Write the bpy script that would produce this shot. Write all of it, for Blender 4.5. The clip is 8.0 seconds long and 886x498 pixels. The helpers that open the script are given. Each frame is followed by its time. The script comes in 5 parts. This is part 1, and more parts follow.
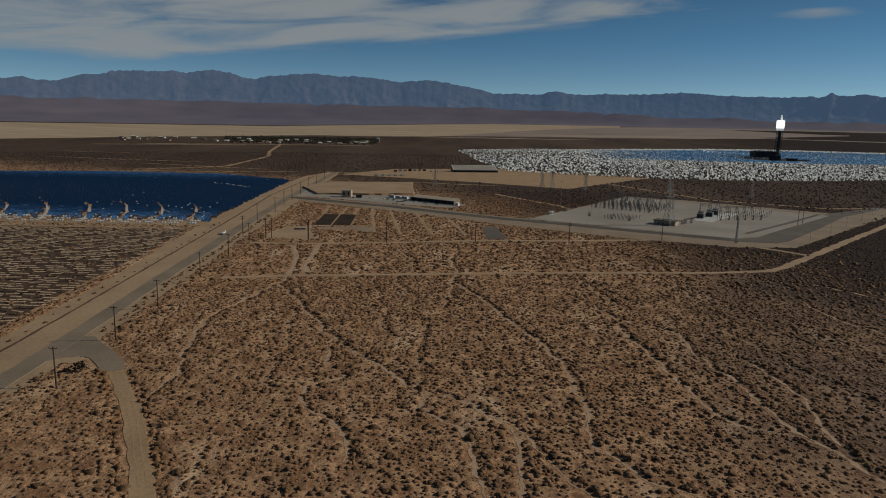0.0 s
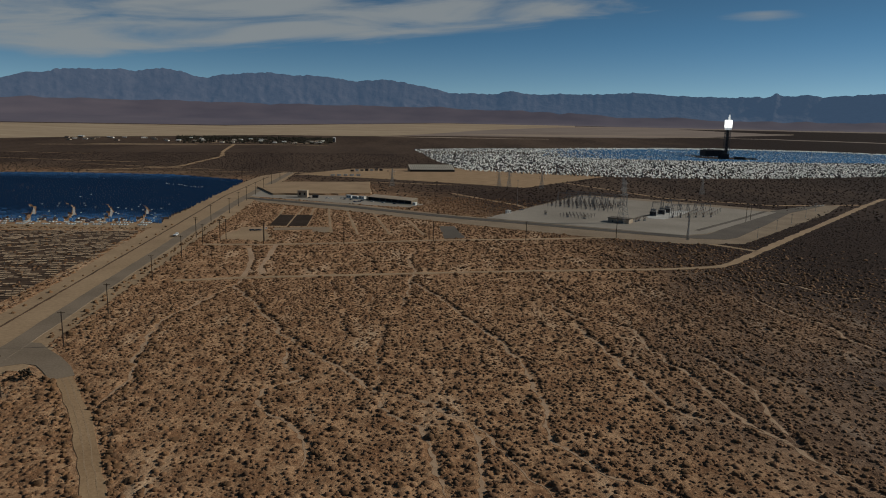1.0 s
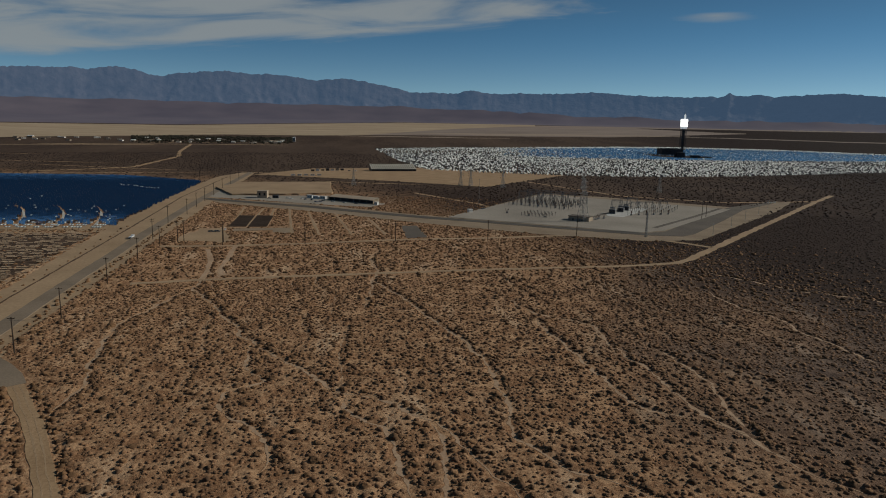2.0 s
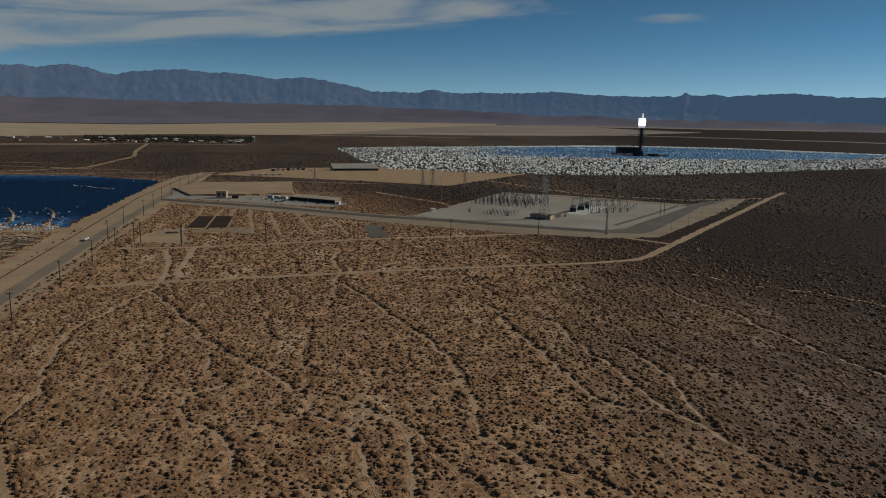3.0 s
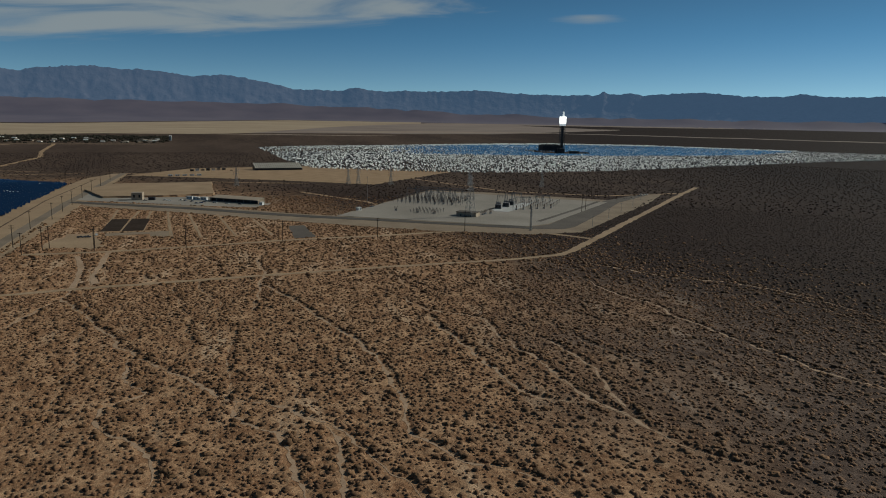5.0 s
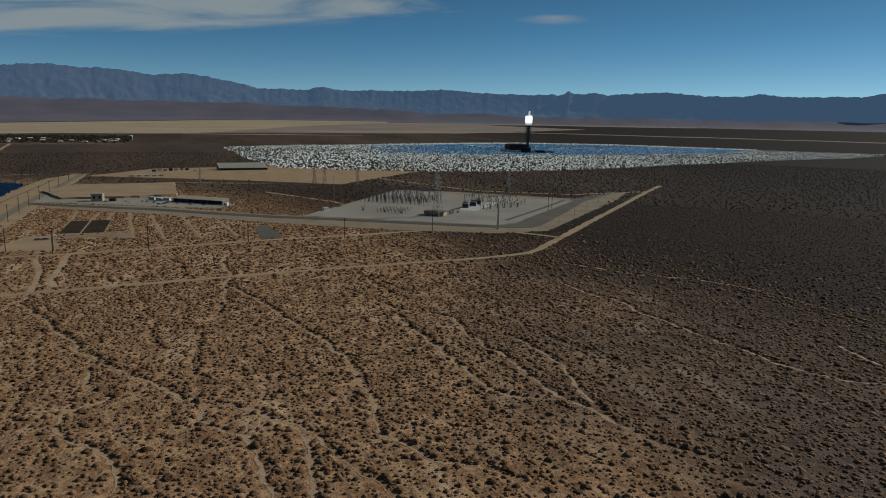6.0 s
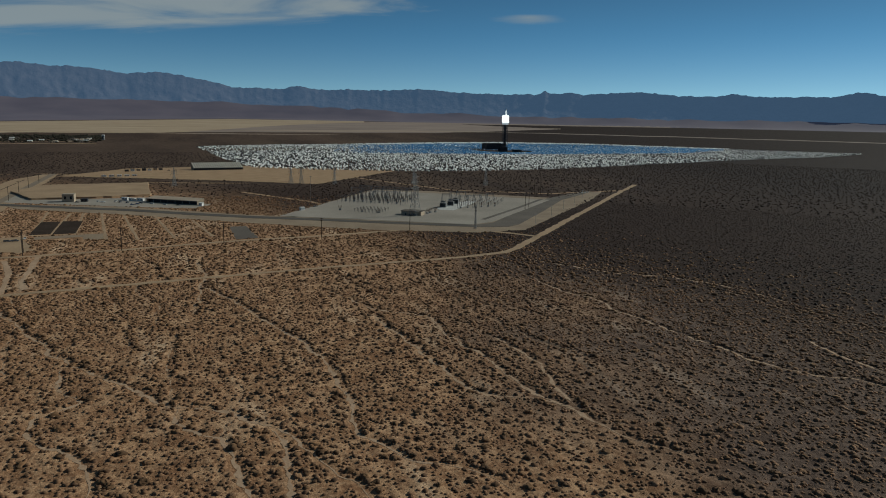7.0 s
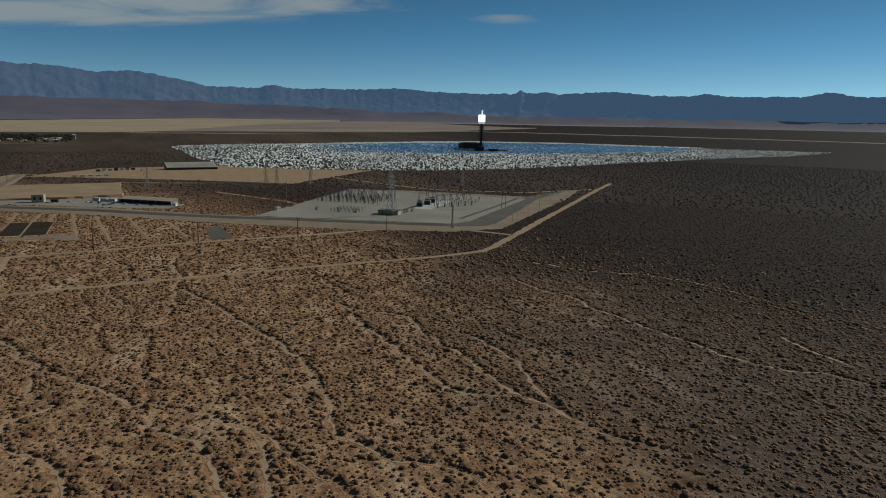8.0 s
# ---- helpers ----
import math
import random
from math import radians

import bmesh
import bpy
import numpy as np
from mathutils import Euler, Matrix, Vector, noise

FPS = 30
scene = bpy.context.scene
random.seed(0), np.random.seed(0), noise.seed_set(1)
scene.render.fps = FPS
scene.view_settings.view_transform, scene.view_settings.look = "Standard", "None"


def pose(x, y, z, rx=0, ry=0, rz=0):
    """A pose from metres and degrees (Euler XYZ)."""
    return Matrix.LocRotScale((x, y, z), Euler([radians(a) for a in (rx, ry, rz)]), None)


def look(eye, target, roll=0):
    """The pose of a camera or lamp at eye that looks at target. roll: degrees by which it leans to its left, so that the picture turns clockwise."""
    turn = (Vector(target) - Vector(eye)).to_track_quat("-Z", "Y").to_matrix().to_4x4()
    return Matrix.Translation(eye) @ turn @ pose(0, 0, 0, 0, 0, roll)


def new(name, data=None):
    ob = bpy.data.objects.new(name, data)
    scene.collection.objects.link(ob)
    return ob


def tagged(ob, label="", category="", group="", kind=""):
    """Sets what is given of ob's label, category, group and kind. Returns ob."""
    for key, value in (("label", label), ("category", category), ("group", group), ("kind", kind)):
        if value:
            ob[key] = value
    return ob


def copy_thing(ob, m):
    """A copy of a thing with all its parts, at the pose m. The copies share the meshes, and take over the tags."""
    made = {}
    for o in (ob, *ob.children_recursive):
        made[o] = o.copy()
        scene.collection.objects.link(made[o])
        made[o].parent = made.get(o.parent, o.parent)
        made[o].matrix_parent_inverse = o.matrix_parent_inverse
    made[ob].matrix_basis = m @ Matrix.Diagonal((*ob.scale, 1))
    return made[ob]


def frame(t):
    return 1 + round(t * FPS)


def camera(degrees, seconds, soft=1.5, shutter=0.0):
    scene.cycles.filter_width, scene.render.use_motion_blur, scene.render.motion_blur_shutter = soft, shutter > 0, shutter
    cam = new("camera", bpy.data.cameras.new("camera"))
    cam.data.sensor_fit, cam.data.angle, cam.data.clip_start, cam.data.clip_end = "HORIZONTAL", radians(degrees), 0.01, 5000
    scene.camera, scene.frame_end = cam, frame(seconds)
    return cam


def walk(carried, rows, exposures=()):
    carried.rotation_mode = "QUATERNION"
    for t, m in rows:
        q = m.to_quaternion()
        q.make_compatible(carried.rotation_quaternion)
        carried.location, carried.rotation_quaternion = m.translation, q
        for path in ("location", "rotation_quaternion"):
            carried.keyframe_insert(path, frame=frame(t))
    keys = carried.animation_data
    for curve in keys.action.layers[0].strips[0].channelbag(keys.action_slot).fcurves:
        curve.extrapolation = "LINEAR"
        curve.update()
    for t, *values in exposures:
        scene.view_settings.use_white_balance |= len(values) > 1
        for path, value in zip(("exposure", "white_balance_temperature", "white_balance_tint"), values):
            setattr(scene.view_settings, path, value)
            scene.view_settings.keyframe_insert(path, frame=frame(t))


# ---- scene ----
# ---------------------------------------------------------------- camera
EYE = (0.0, 0.0, 100.0)
cam = camera(65.47, 8.0, soft=1.0)
# seconds, tilt, roll, heading of a drone that hovers and turns
TURN = [
    (0.0, 79.348, -1.182, 0.222), (0.5, 79.367, -1.200, -1.683), (1.0, 79.381, -1.210, -3.334),
    (1.5, 79.385, -1.199, -4.926), (3.0, 79.385, -1.170, -9.650), (3.5, 79.370, -1.150, -11.181),
    (4.0, 79.372, -1.145, -12.726), (4.5, 79.370, -1.128, -14.271), (6.0, 79.375, -1.115, -18.539),
    (6.5, 79.367, -1.136, -19.557), (7.0, 79.365, -1.145, -20.426), (7.5, 79.355, -1.165, -21.361),
    (8.0, 79.348, -1.182, -22.354),
]
walk(cam, [(t, pose(*EYE, rx, ry, rz)) for t, rx, ry, rz in TURN], [(0.0, -0.76, 6550, 5), (4.0, -0.69, 6300, 1), (8.0, -0.61, 6100, -3)])

# ---------------------------------------------------------------- light
SUN_ELEVATION, SUN_AZIMUTH = radians(29), radians(84)   # azimuth clockwise from +y
world = bpy.data.worlds.new("world")
scene.world = world
world.use_nodes = True
wn, wl = world.node_tree.nodes, world.node_tree.links
wn.clear()


def wnode(kind, **values):
    n = wn.new(kind)
    for key, value in values.items():
        n.inputs[key].default_value = value
    return n


def wmath(op, a, b=None, c=None):
    n = wn.new("ShaderNodeMath")
    n.operation = op
    for i, v in enumerate((a, b, c)):
        if v is None:
            continue
        if isinstance(v, (int, float)):
            n.inputs[i].default_value = v
        else:
            wl.new(v, n.inputs[i])
    return n.outputs[0]


def wsmooth(v, lo, hi):
    n = wn.new("ShaderNodeMapRange")
    n.interpolation_type = "SMOOTHSTEP"
    n.inputs["From Min"].default_value, n.inputs["From Max"].default_value = lo, hi
    wl.new(v, n.inputs["Value"])
    return n.outputs["Result"]


sky = wn.new("ShaderNodeTexSky")
sky.sky_type = "NISHITA"
sky.sun_disc = False
sky.sun_elevation, sky.sun_rotation = SUN_ELEVATION, SUN_AZIMUTH
sky.altitude, sky.air_density, sky.dust_density, sky.ozone_density = 900, 1.0, 0.15, 2.0
SKY_STRENGTH = 0.075
coord = wn.new("ShaderNodeTexCoord")
split = wn.new("ShaderNodeSeparateXYZ")
wl.new(coord.outputs["Generated"], split.inputs[0])
ux, uy, uz = split.outputs
# clear dry air: the deep blue reaches far down
lifted = wn.new("ShaderNodeCombineXYZ")
wl.new(ux, lifted.inputs[0])
wl.new(uy, lifted.inputs[1])
wl.new(wmath("MULTIPLY_ADD", wmath("MAXIMUM", uz, 0.0), 2.4, 0.08), lifted.inputs[2])
wl.new(lifted.outputs[0], sky.inputs["Vector"])
clear = wn.new("ShaderNodeMix")
clear.data_type, clear.blend_type = "RGBA", "MULTIPLY"
clear.inputs["Factor"].default_value = 1.0
tint = wn.new("ShaderNodeMix")
tint.data_type = "RGBA"
tint.inputs["A"].default_value, tint.inputs["B"].default_value = (1.02, 1.12, 1.02, 1), (0.70, 1.05, 1.10, 1)
wl.new(wsmooth(uz, 0.02, 0.13), tint.inputs["Factor"])
wl.new(tint.outputs["Result"], clear.inputs["B"])
bright = wn.new("ShaderNodeMapRange")
bright.inputs["From Min"].default_value, bright.inputs["From Max"].default_value = 0.03, 0.33
bright.inputs["To Min"].default_value, bright.inputs["To Max"].default_value = 1.66, 0.75
wl.new(uz, bright.inputs["Value"])
scaled_sky = wn.new("ShaderNodeVectorMath")
scaled_sky.operation = "SCALE"
wl.new(sky.outputs[0], scaled_sky.inputs[0])
wl.new(bright.outputs[0], scaled_sky.inputs["Scale"])
wl.new(scaled_sky.outputs[0], clear.inputs["A"])
# high cloud sheet: azimuth and elevation in degrees
azim = wmath("MULTIPLY", wmath("ARCTAN2", ux, uy), 57.2958)
elev = wmath("MULTIPLY", wmath("ARCSINE", uz), 57.2958)
uv = wn.new("ShaderNodeCombineXYZ")
wl.new(wmath("MULTIPLY", azim, 0.055), uv.inputs[0])
wl.new(wmath("MULTIPLY_ADD", elev, 0.42, wmath("MULTIPLY", azim, -0.030)), uv.inputs[1])
wisps = wnode("ShaderNodeTexNoise", Scale=1.35, Detail=9.0, Roughness=0.56, Distortion=0.55)
wl.new(uv.outputs[0], wisps.inputs["Vector"])
# lower rim of the sheet rises towards the right
rim = wmath("SUBTRACT", elev, wmath("MULTIPLY_ADD", wmath("MAXIMUM", wmath("ADD", azim, 26.0), 0.0), 0.088, 3.5))
sheet = wsmooth(rim, -0.5, 1.3)
over = wmath("SUBTRACT", 1.0, wsmooth(wmath("SUBTRACT", elev, wmath("MULTIPLY_ADD", azim, -0.010, 8.6)), 0.0, 3.4))
fade = wmath("MULTIPLY", wsmooth(azim, -95.0, -60.0), wmath("SUBTRACT", 1.0, wsmooth(wmath("SUBTRACT", azim, wmath("MULTIPLY", elev, 1.6)), -4.0, 12.0)))
cover = wmath("MULTIPLY", wmath("MULTIPLY", sheet, fade), wmath("MULTIPLY_ADD", over, 0.5, 0.5))
thick = wsmooth(wmath("ADD", wisps.outputs["Fac"], wmath("MULTIPLY_ADD", cover, 0.42, -0.42)), 0.25, 0.58)
# one small cloud of its own and thin streaks
d_az, d_el = wmath("DIVIDE", wmath("SUBTRACT", azim, 27.2), 4.2), wmath("DIVIDE", wmath("SUBTRACT", elev, 8.0), 0.55)
puff = wmath("SUBTRACT", 1.0, wmath("SQRT", wmath("ADD", wmath("MULTIPLY", d_az, d_az), wmath("MULTIPLY", d_el, d_el))))
puff = wsmooth(wmath("ADD", wmath("MULTIPLY", puff, 0.5), wmath("SUBTRACT", wisps.outputs["Fac"], 0.5)), 0.02, 0.42)
amount = wmath("MULTIPLY", wmath("MAXIMUM", wmath("MULTIPLY", thick, wsmooth(cover, 0.0, 0.25)), wmath("MULTIPLY", puff, 0.75)), 0.85)
shade = wn.new("ShaderNodeMix")
shade.data_type = "RGBA"
wl.new(amount, shade.inputs["Factor"])
wl.new(clear.outputs["Result"], shade.inputs["A"])
shade.inputs["B"].default_value = (5.6, 5.9, 6.2, 1)
back = wnode("ShaderNodeBackground", Strength=SKY_STRENGTH)
wl.new(shade.outputs["Result"], back.inputs["Color"])
wout = wn.new("ShaderNodeOutputWorld")
wl.new(back.outputs[0], wout.inputs["Surface"])

sun = new("sun", bpy.data.lights.new("sun", "SUN"))
sun.data.energy, sun.data.angle, sun.data.color = 4.6, radians(0.53), (1.0, 0.93, 0.84)
toward = Vector((math.sin(SUN_AZIMUTH) * math.cos(SUN_ELEVATION), math.cos(SUN_AZIMUTH) * math.cos(SUN_ELEVATION), math.sin(SUN_ELEVATION)))
sun.matrix_world = look(toward * 500, (0, 0, 0))

# ---------------------------------------------------------------- materials


def material(name, dark, light, scale=1.0, rough=0.85, metal=0.0, bump=0.0, coarse=0.0, stretch=(1, 1, 1), island=0.0, spec=0.3, each=0.0):
    """A mottled surface: noise at two scales between two colours, with fine relief. island, each: change of brightness from piece to piece."""
    m = bpy.data.materials.new(name)
    m.use_nodes = True
    nd, ln = m.node_tree.nodes, m.node_tree.links
    b = nd["Principled BSDF"]
    b.inputs["Roughness"].default_value, b.inputs["Metallic"].default_value = rough, metal
    b.inputs["Specular IOR Level"].default_value = spec
    tc, mp = nd.new("ShaderNodeTexCoord"), nd.new("ShaderNodeMapping")
    mp.inputs["Scale"].default_value = stretch
    ln.new(tc.outputs["Object"], mp.inputs["Vector"])
    fine, wide = nd.new("ShaderNodeTexNoise"), nd.new("ShaderNodeTexNoise")
    fine.inputs["Scale"].default_value, fine.inputs["Detail"].default_value = scale, 6
    wide.inputs["Scale"].default_value, wide.inputs["Detail"].default_value = coarse or scale / 9, 3
    for n in (fine, wide):
        ln.new(mp.outputs[0], n.inputs["Vector"])
    add = nd.new("ShaderNodeMath")
    add.operation = "MULTIPLY_ADD"
    add.inputs[1].default_value = 0.55
    ln.new(wide.outputs["Fac"], add.inputs[0])
    half = nd.new("ShaderNodeMath")
    half.operation = "MULTIPLY"
    half.inputs[1].default_value = 0.55
    ln.new(fine.outputs["Fac"], half.inputs[0])
    ln.new(half.outputs[0], add.inputs[2])
    ramp = nd.new("ShaderNodeMapRange")
    ramp.inputs["From Min"].default_value, ramp.inputs["From Max"].default_value = 0.38, 0.72
    ln.new(add.outputs[0], ramp.inputs["Value"])
    mix = nd.new("ShaderNodeMix")
    mix.data_type = "RGBA"
    mix.inputs["A"].default_value, mix.inputs["B"].default_value = (*dark, 1), (*light, 1)
    ln.new(ramp.outputs[0], mix.inputs["Factor"])
    colour = mix.outputs["Result"]
    if island or each:
        src = nd.new("ShaderNodeNewGeometry").outputs["Random Per Island"] if island else nd.new("ShaderNodeObjectInfo").outputs["Random"]
        vary = nd.new("ShaderNodeMapRange")
        vary.inputs["To Min"].default_value, vary.inputs["To Max"].default_value = 1 - (island or each), 1 + (island or each)
        ln.new(src, vary.inputs["Value"])
        scaled = nd.new("ShaderNodeVectorMath")
        scaled.operation = "SCALE"
        ln.new(colour, scaled.inputs[0])
        ln.new(vary.outputs[0], scaled.inputs["Scale"])
        colour = scaled.outputs[0]
    ln.new(colour, b.inputs["Base Color"])
    if bump:
        bp = nd.new("ShaderNodeBump")
        bp.inputs["Strength"].default_value, bp.inputs["Distance"].default_value = 0.6, bump
        ln.new(fine.outputs["Fac"], bp.inputs["Height"])
        ln.new(bp.outputs[0], b.inputs["Normal"])
    return m


def ground_material():
    """Desert soil: red sand near the road, grey-brown to the east and over the far plain; eastern shade is put into the
    colours.
    """
    m = bpy.data.materials.new("desert_soil")
    m.use_nodes = True
    nd, ln = m.node_tree.nodes, m.node_tree.links
    b = nd["Principled BSDF"]
    b.inputs["Roughness"].default_value, b.inputs["Specular IOR Level"].default_value = 0.95, 0.1
    tc = nd.new("ShaderNodeTexCoord")
    sp = nd.new("ShaderNodeSeparateXYZ")
    ln.new(tc.outputs["Object"], sp.inputs[0])

    def noise_at(scale, detail=5, stretch=(1, 1, 1), turn=0.0, rough=0.55):
        mp, n = nd.new("ShaderNodeMapping"), nd.new("ShaderNodeTexNoise")
        mp.inputs["Scale"].default_value, mp.inputs["Rotation"].default_value = stretch, (0, 0, turn)
        ln.new(tc.outputs["Object"], mp.inputs["Vector"])
        ln.new(mp.outputs[0], n.inputs["Vector"])
        n.inputs["Scale"].default_value, n.inputs["Detail"].default_value, n.inputs["Roughness"].default_value = scale, detail, rough
        return n.outputs["Fac"]

    def calc(op, a, c):
        n = nd.new("ShaderNodeMath")
        n.operation = op
        for i, v in enumerate((a, c)):
            if isinstance(v, (int, float)):
                n.inputs[i].default_value = v
            else:
                ln.new(v, n.inputs[i])
        return n.outputs[0]

    def ramp(v, lo, hi):
        n = nd.new("ShaderNodeMapRange")
        n.interpolation_type = "SMOOTHSTEP"
        n.inputs["From Min"].default_value, n.inputs["From Max"].default_value = lo, hi
        ln.new(v, n.inputs["Value"])
        return n.outputs[0]

    def blend(f, a, c):
        n = nd.new("ShaderNodeMix")
        n.data_type = "RGBA"
        ln.new(f, n.inputs["Factor"])
        for v, k in ((a, "A"), (c, "B")):
            if isinstance(v, tuple):
                n.inputs[k].default_value = (*v, 1)
            else:
                ln.new(v, n.inputs[k])
        return n.outputs["Result"]

    fine, mid, wide = noise_at(0.55, 7, rough=0.7), noise_at(0.09, 5), noise_at(0.011, 4)
    streak = noise_at(0.05, 5, (1.0, 0.22, 1), radians(-38))
    red = blend(ramp(calc("ADD", calc("MULTIPLY", fine, 0.5), calc("MULTIPLY", mid, 0.5)), 0.41, 0.60), SOIL_RED[0], SOIL_RED[1])
    red = blend(ramp(streak, 0.54, 0.70), red, SOIL_RED[2])
    grey = blend(ramp(calc("ADD", calc("MULTIPLY", fine, 0.5), calc("MULTIPLY", mid, 0.5)), 0.41, 0.60), SOIL_GREY[0], SOIL_GREY[1])
    grey = blend(ramp(streak, 0.56, 0.72), grey, SOIL_GREY[2])
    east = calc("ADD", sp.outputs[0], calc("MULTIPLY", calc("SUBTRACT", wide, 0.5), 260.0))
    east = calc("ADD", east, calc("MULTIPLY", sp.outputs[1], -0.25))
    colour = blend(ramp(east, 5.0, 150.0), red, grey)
    # shade over the eastern plain, put in as a darker soil colour
    shade_soil = blend(ramp(calc("ADD", calc("MULTIPLY", fine, 0.5), calc("MULTIPLY", mid, 0.5)), 0.36, 0.64), (0.027, 0.0150, 0.0108), (0.050, 0.0295, 0.0210))
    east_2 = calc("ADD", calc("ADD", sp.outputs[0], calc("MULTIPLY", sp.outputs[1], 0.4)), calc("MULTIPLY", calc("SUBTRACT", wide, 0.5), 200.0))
    colour = blend(ramp(east_2, 280.0, 490.0), colour, shade_soil)
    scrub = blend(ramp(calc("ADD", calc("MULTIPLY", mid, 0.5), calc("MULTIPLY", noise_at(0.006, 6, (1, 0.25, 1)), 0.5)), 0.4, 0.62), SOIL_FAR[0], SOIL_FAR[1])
    # far scrub takes the same painted shade towards the east
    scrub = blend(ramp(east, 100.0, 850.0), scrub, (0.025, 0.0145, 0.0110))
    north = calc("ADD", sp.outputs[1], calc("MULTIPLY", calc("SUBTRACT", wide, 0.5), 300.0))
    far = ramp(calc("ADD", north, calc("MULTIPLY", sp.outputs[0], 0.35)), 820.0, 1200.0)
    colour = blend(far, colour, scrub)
    ln.new(colour, b.inputs["Base Color"])
    bp = nd.new("ShaderNodeBump")
    bp.inputs["Strength"].default_value, bp.inputs["Distance"].default_value = 1.0, 0.5
    ln.new(calc("ADD", calc("ADD", fine, mid), noise_at(0.28, 3)), bp.inputs["Height"])
    ln.new(bp.outputs[0], b.inputs["Normal"])
    return m


SOIL_RED = [(0.232, 0.121, 0.063), (0.475, 0.289, 0.164), (0.56, 0.38, 0.24)]
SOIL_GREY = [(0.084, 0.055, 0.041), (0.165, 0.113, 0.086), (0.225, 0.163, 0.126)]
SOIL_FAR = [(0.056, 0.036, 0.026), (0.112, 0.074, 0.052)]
SOIL = ground_material()
SAND = material("graded_sand", (0.28, 0.188, 0.110), (0.42, 0.290, 0.175), 0.5, 0.95, bump=0.15, coarse=0.03)
SAND_TRACK = material("dirt_track_sand", (0.28, 0.178, 0.096), (0.43, 0.285, 0.162), 0.8, 0.95, bump=0.15, coarse=0.05)
SAND_WASH = material("pale_wash_sand", (0.33, 0.212, 0.13), (0.50, 0.345, 0.228), 0.8, 0.95, bump=0.1, coarse=0.08)
ASPHALT = material("worn_asphalt", (0.175, 0.132, 0.092), (0.265, 0.203, 0.145), 1.2, 0.9, bump=0.03, coarse=0.04)
EARTH = material("grey_brown_earth", (0.21, 0.152, 0.100), (0.32, 0.240, 0.162), 0.6, 0.95, bump=0.1, coarse=0.04)
GRAVEL = material("grey_gravel", (0.235, 0.202, 0.165), (0.36, 0.315, 0.262), 0.7, 0.95, bump=0.1, coarse=0.02)
ASPHALT_DARK = material("dark_asphalt", (0.062, 0.052, 0.043), (0.11, 0.094, 0.078), 0.8, 0.9, coarse=0.03)
GRAVEL_DARK = material("brown_gravel", (0.092, 0.074, 0.060), (0.15, 0.124, 0.100), 0.7, 0.95, bump=0.1, coarse=0.03)
CONCRETE = material("concrete", (0.42, 0.40, 0.37), (0.58, 0.56, 0.52), 0.8, 0.85, bump=0.02)
LAKE_MID = material("brown_clay_flat", (0.28, 0.208, 0.156), (0.39, 0.298, 0.228), 0.012, 0.95, coarse=0.002, stretch=(1, 6, 1))
LAKE_BROWN = material("dull_brown_flat", (0.215, 0.162, 0.134), (0.31, 0.240, 0.198), 0.012, 0.95, coarse=0.002, stretch=(1, 6, 1))
LAKE = material("dry_lake_clay", (0.33, 0.24, 0.155), (0.47, 0.36, 0.245), 0.012, 0.95, coarse=0.002, stretch=(1, 6, 1))
POLE_WOOD = material("creosoted_wood", (0.035, 0.024, 0.018), (0.075, 0.052, 0.038), 6, 0.9, bump=0.02, stretch=(1, 1, 0.1))
GALVANISED = material("galvanised_steel", (0.20, 0.20, 0.20), (0.34, 0.34, 0.34), 2, 0.5, 0.7)
STEEL_DARK = material("dark_steel", (0.03, 0.03, 0.035), (0.065, 0.065, 0.07), 0.3, 0.6, 0.3)
STEEL_GREY = material("grey_tower_steel", (0.085, 0.085, 0.092), (0.15, 0.15, 0.158), 0.3, 0.6, 0.3)
WHITE_PAINT = material("white_paint", (0.62, 0.61, 0.58), (0.80, 0.79, 0.76), 0.6, 0.6)
TAN_PAINT = material("tan_metal_sheet", (0.36, 0.28, 0.20), (0.48, 0.39, 0.29), 0.4, 0.6)
BLACK = material("black_plastic_liner", (0.030, 0.021, 0.016), (0.070, 0.050, 0.038), 0.35, 0.95, spec=0.05)
PORCELAIN = material("brown_porcelain", (0.09, 0.055, 0.04), (0.14, 0.09, 0.065), 3, 0.35)
ROCK = material("hazed_rock", (0.028, 0.027, 0.036), (0.080, 0.070, 0.076), 0.022, 0.95, coarse=0.005, bump=16.0)
# haze before the far ranges, put in as blue emission
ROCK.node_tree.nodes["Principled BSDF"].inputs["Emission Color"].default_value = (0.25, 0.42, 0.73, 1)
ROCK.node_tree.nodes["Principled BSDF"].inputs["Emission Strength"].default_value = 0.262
# haze on the slope: mauve in the base colour, faint blue emission
FAN = material("hazed_brown_slope", (0.088, 0.074, 0.088), (0.145, 0.118, 0.128), 0.004, 0.95, coarse=0.001, stretch=(1, 1, 5))
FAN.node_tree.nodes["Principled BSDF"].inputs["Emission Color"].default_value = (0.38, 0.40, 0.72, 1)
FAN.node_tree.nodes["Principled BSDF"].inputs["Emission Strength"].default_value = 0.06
# two reflectances of one glass: the reflected sky's brightness is put in here
MIRROR_BRIGHT = material("bright_silvered_glass", (0.80, 0.82, 0.84), (0.88, 0.89, 0.90), 0.05, 0.06, 1.0)
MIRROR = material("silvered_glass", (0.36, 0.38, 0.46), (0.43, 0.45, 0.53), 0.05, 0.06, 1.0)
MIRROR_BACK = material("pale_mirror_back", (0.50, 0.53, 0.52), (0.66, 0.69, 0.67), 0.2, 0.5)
# second copy of the mirror back, with shade put into its colour
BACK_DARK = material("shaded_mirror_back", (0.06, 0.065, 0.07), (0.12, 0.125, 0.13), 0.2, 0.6)
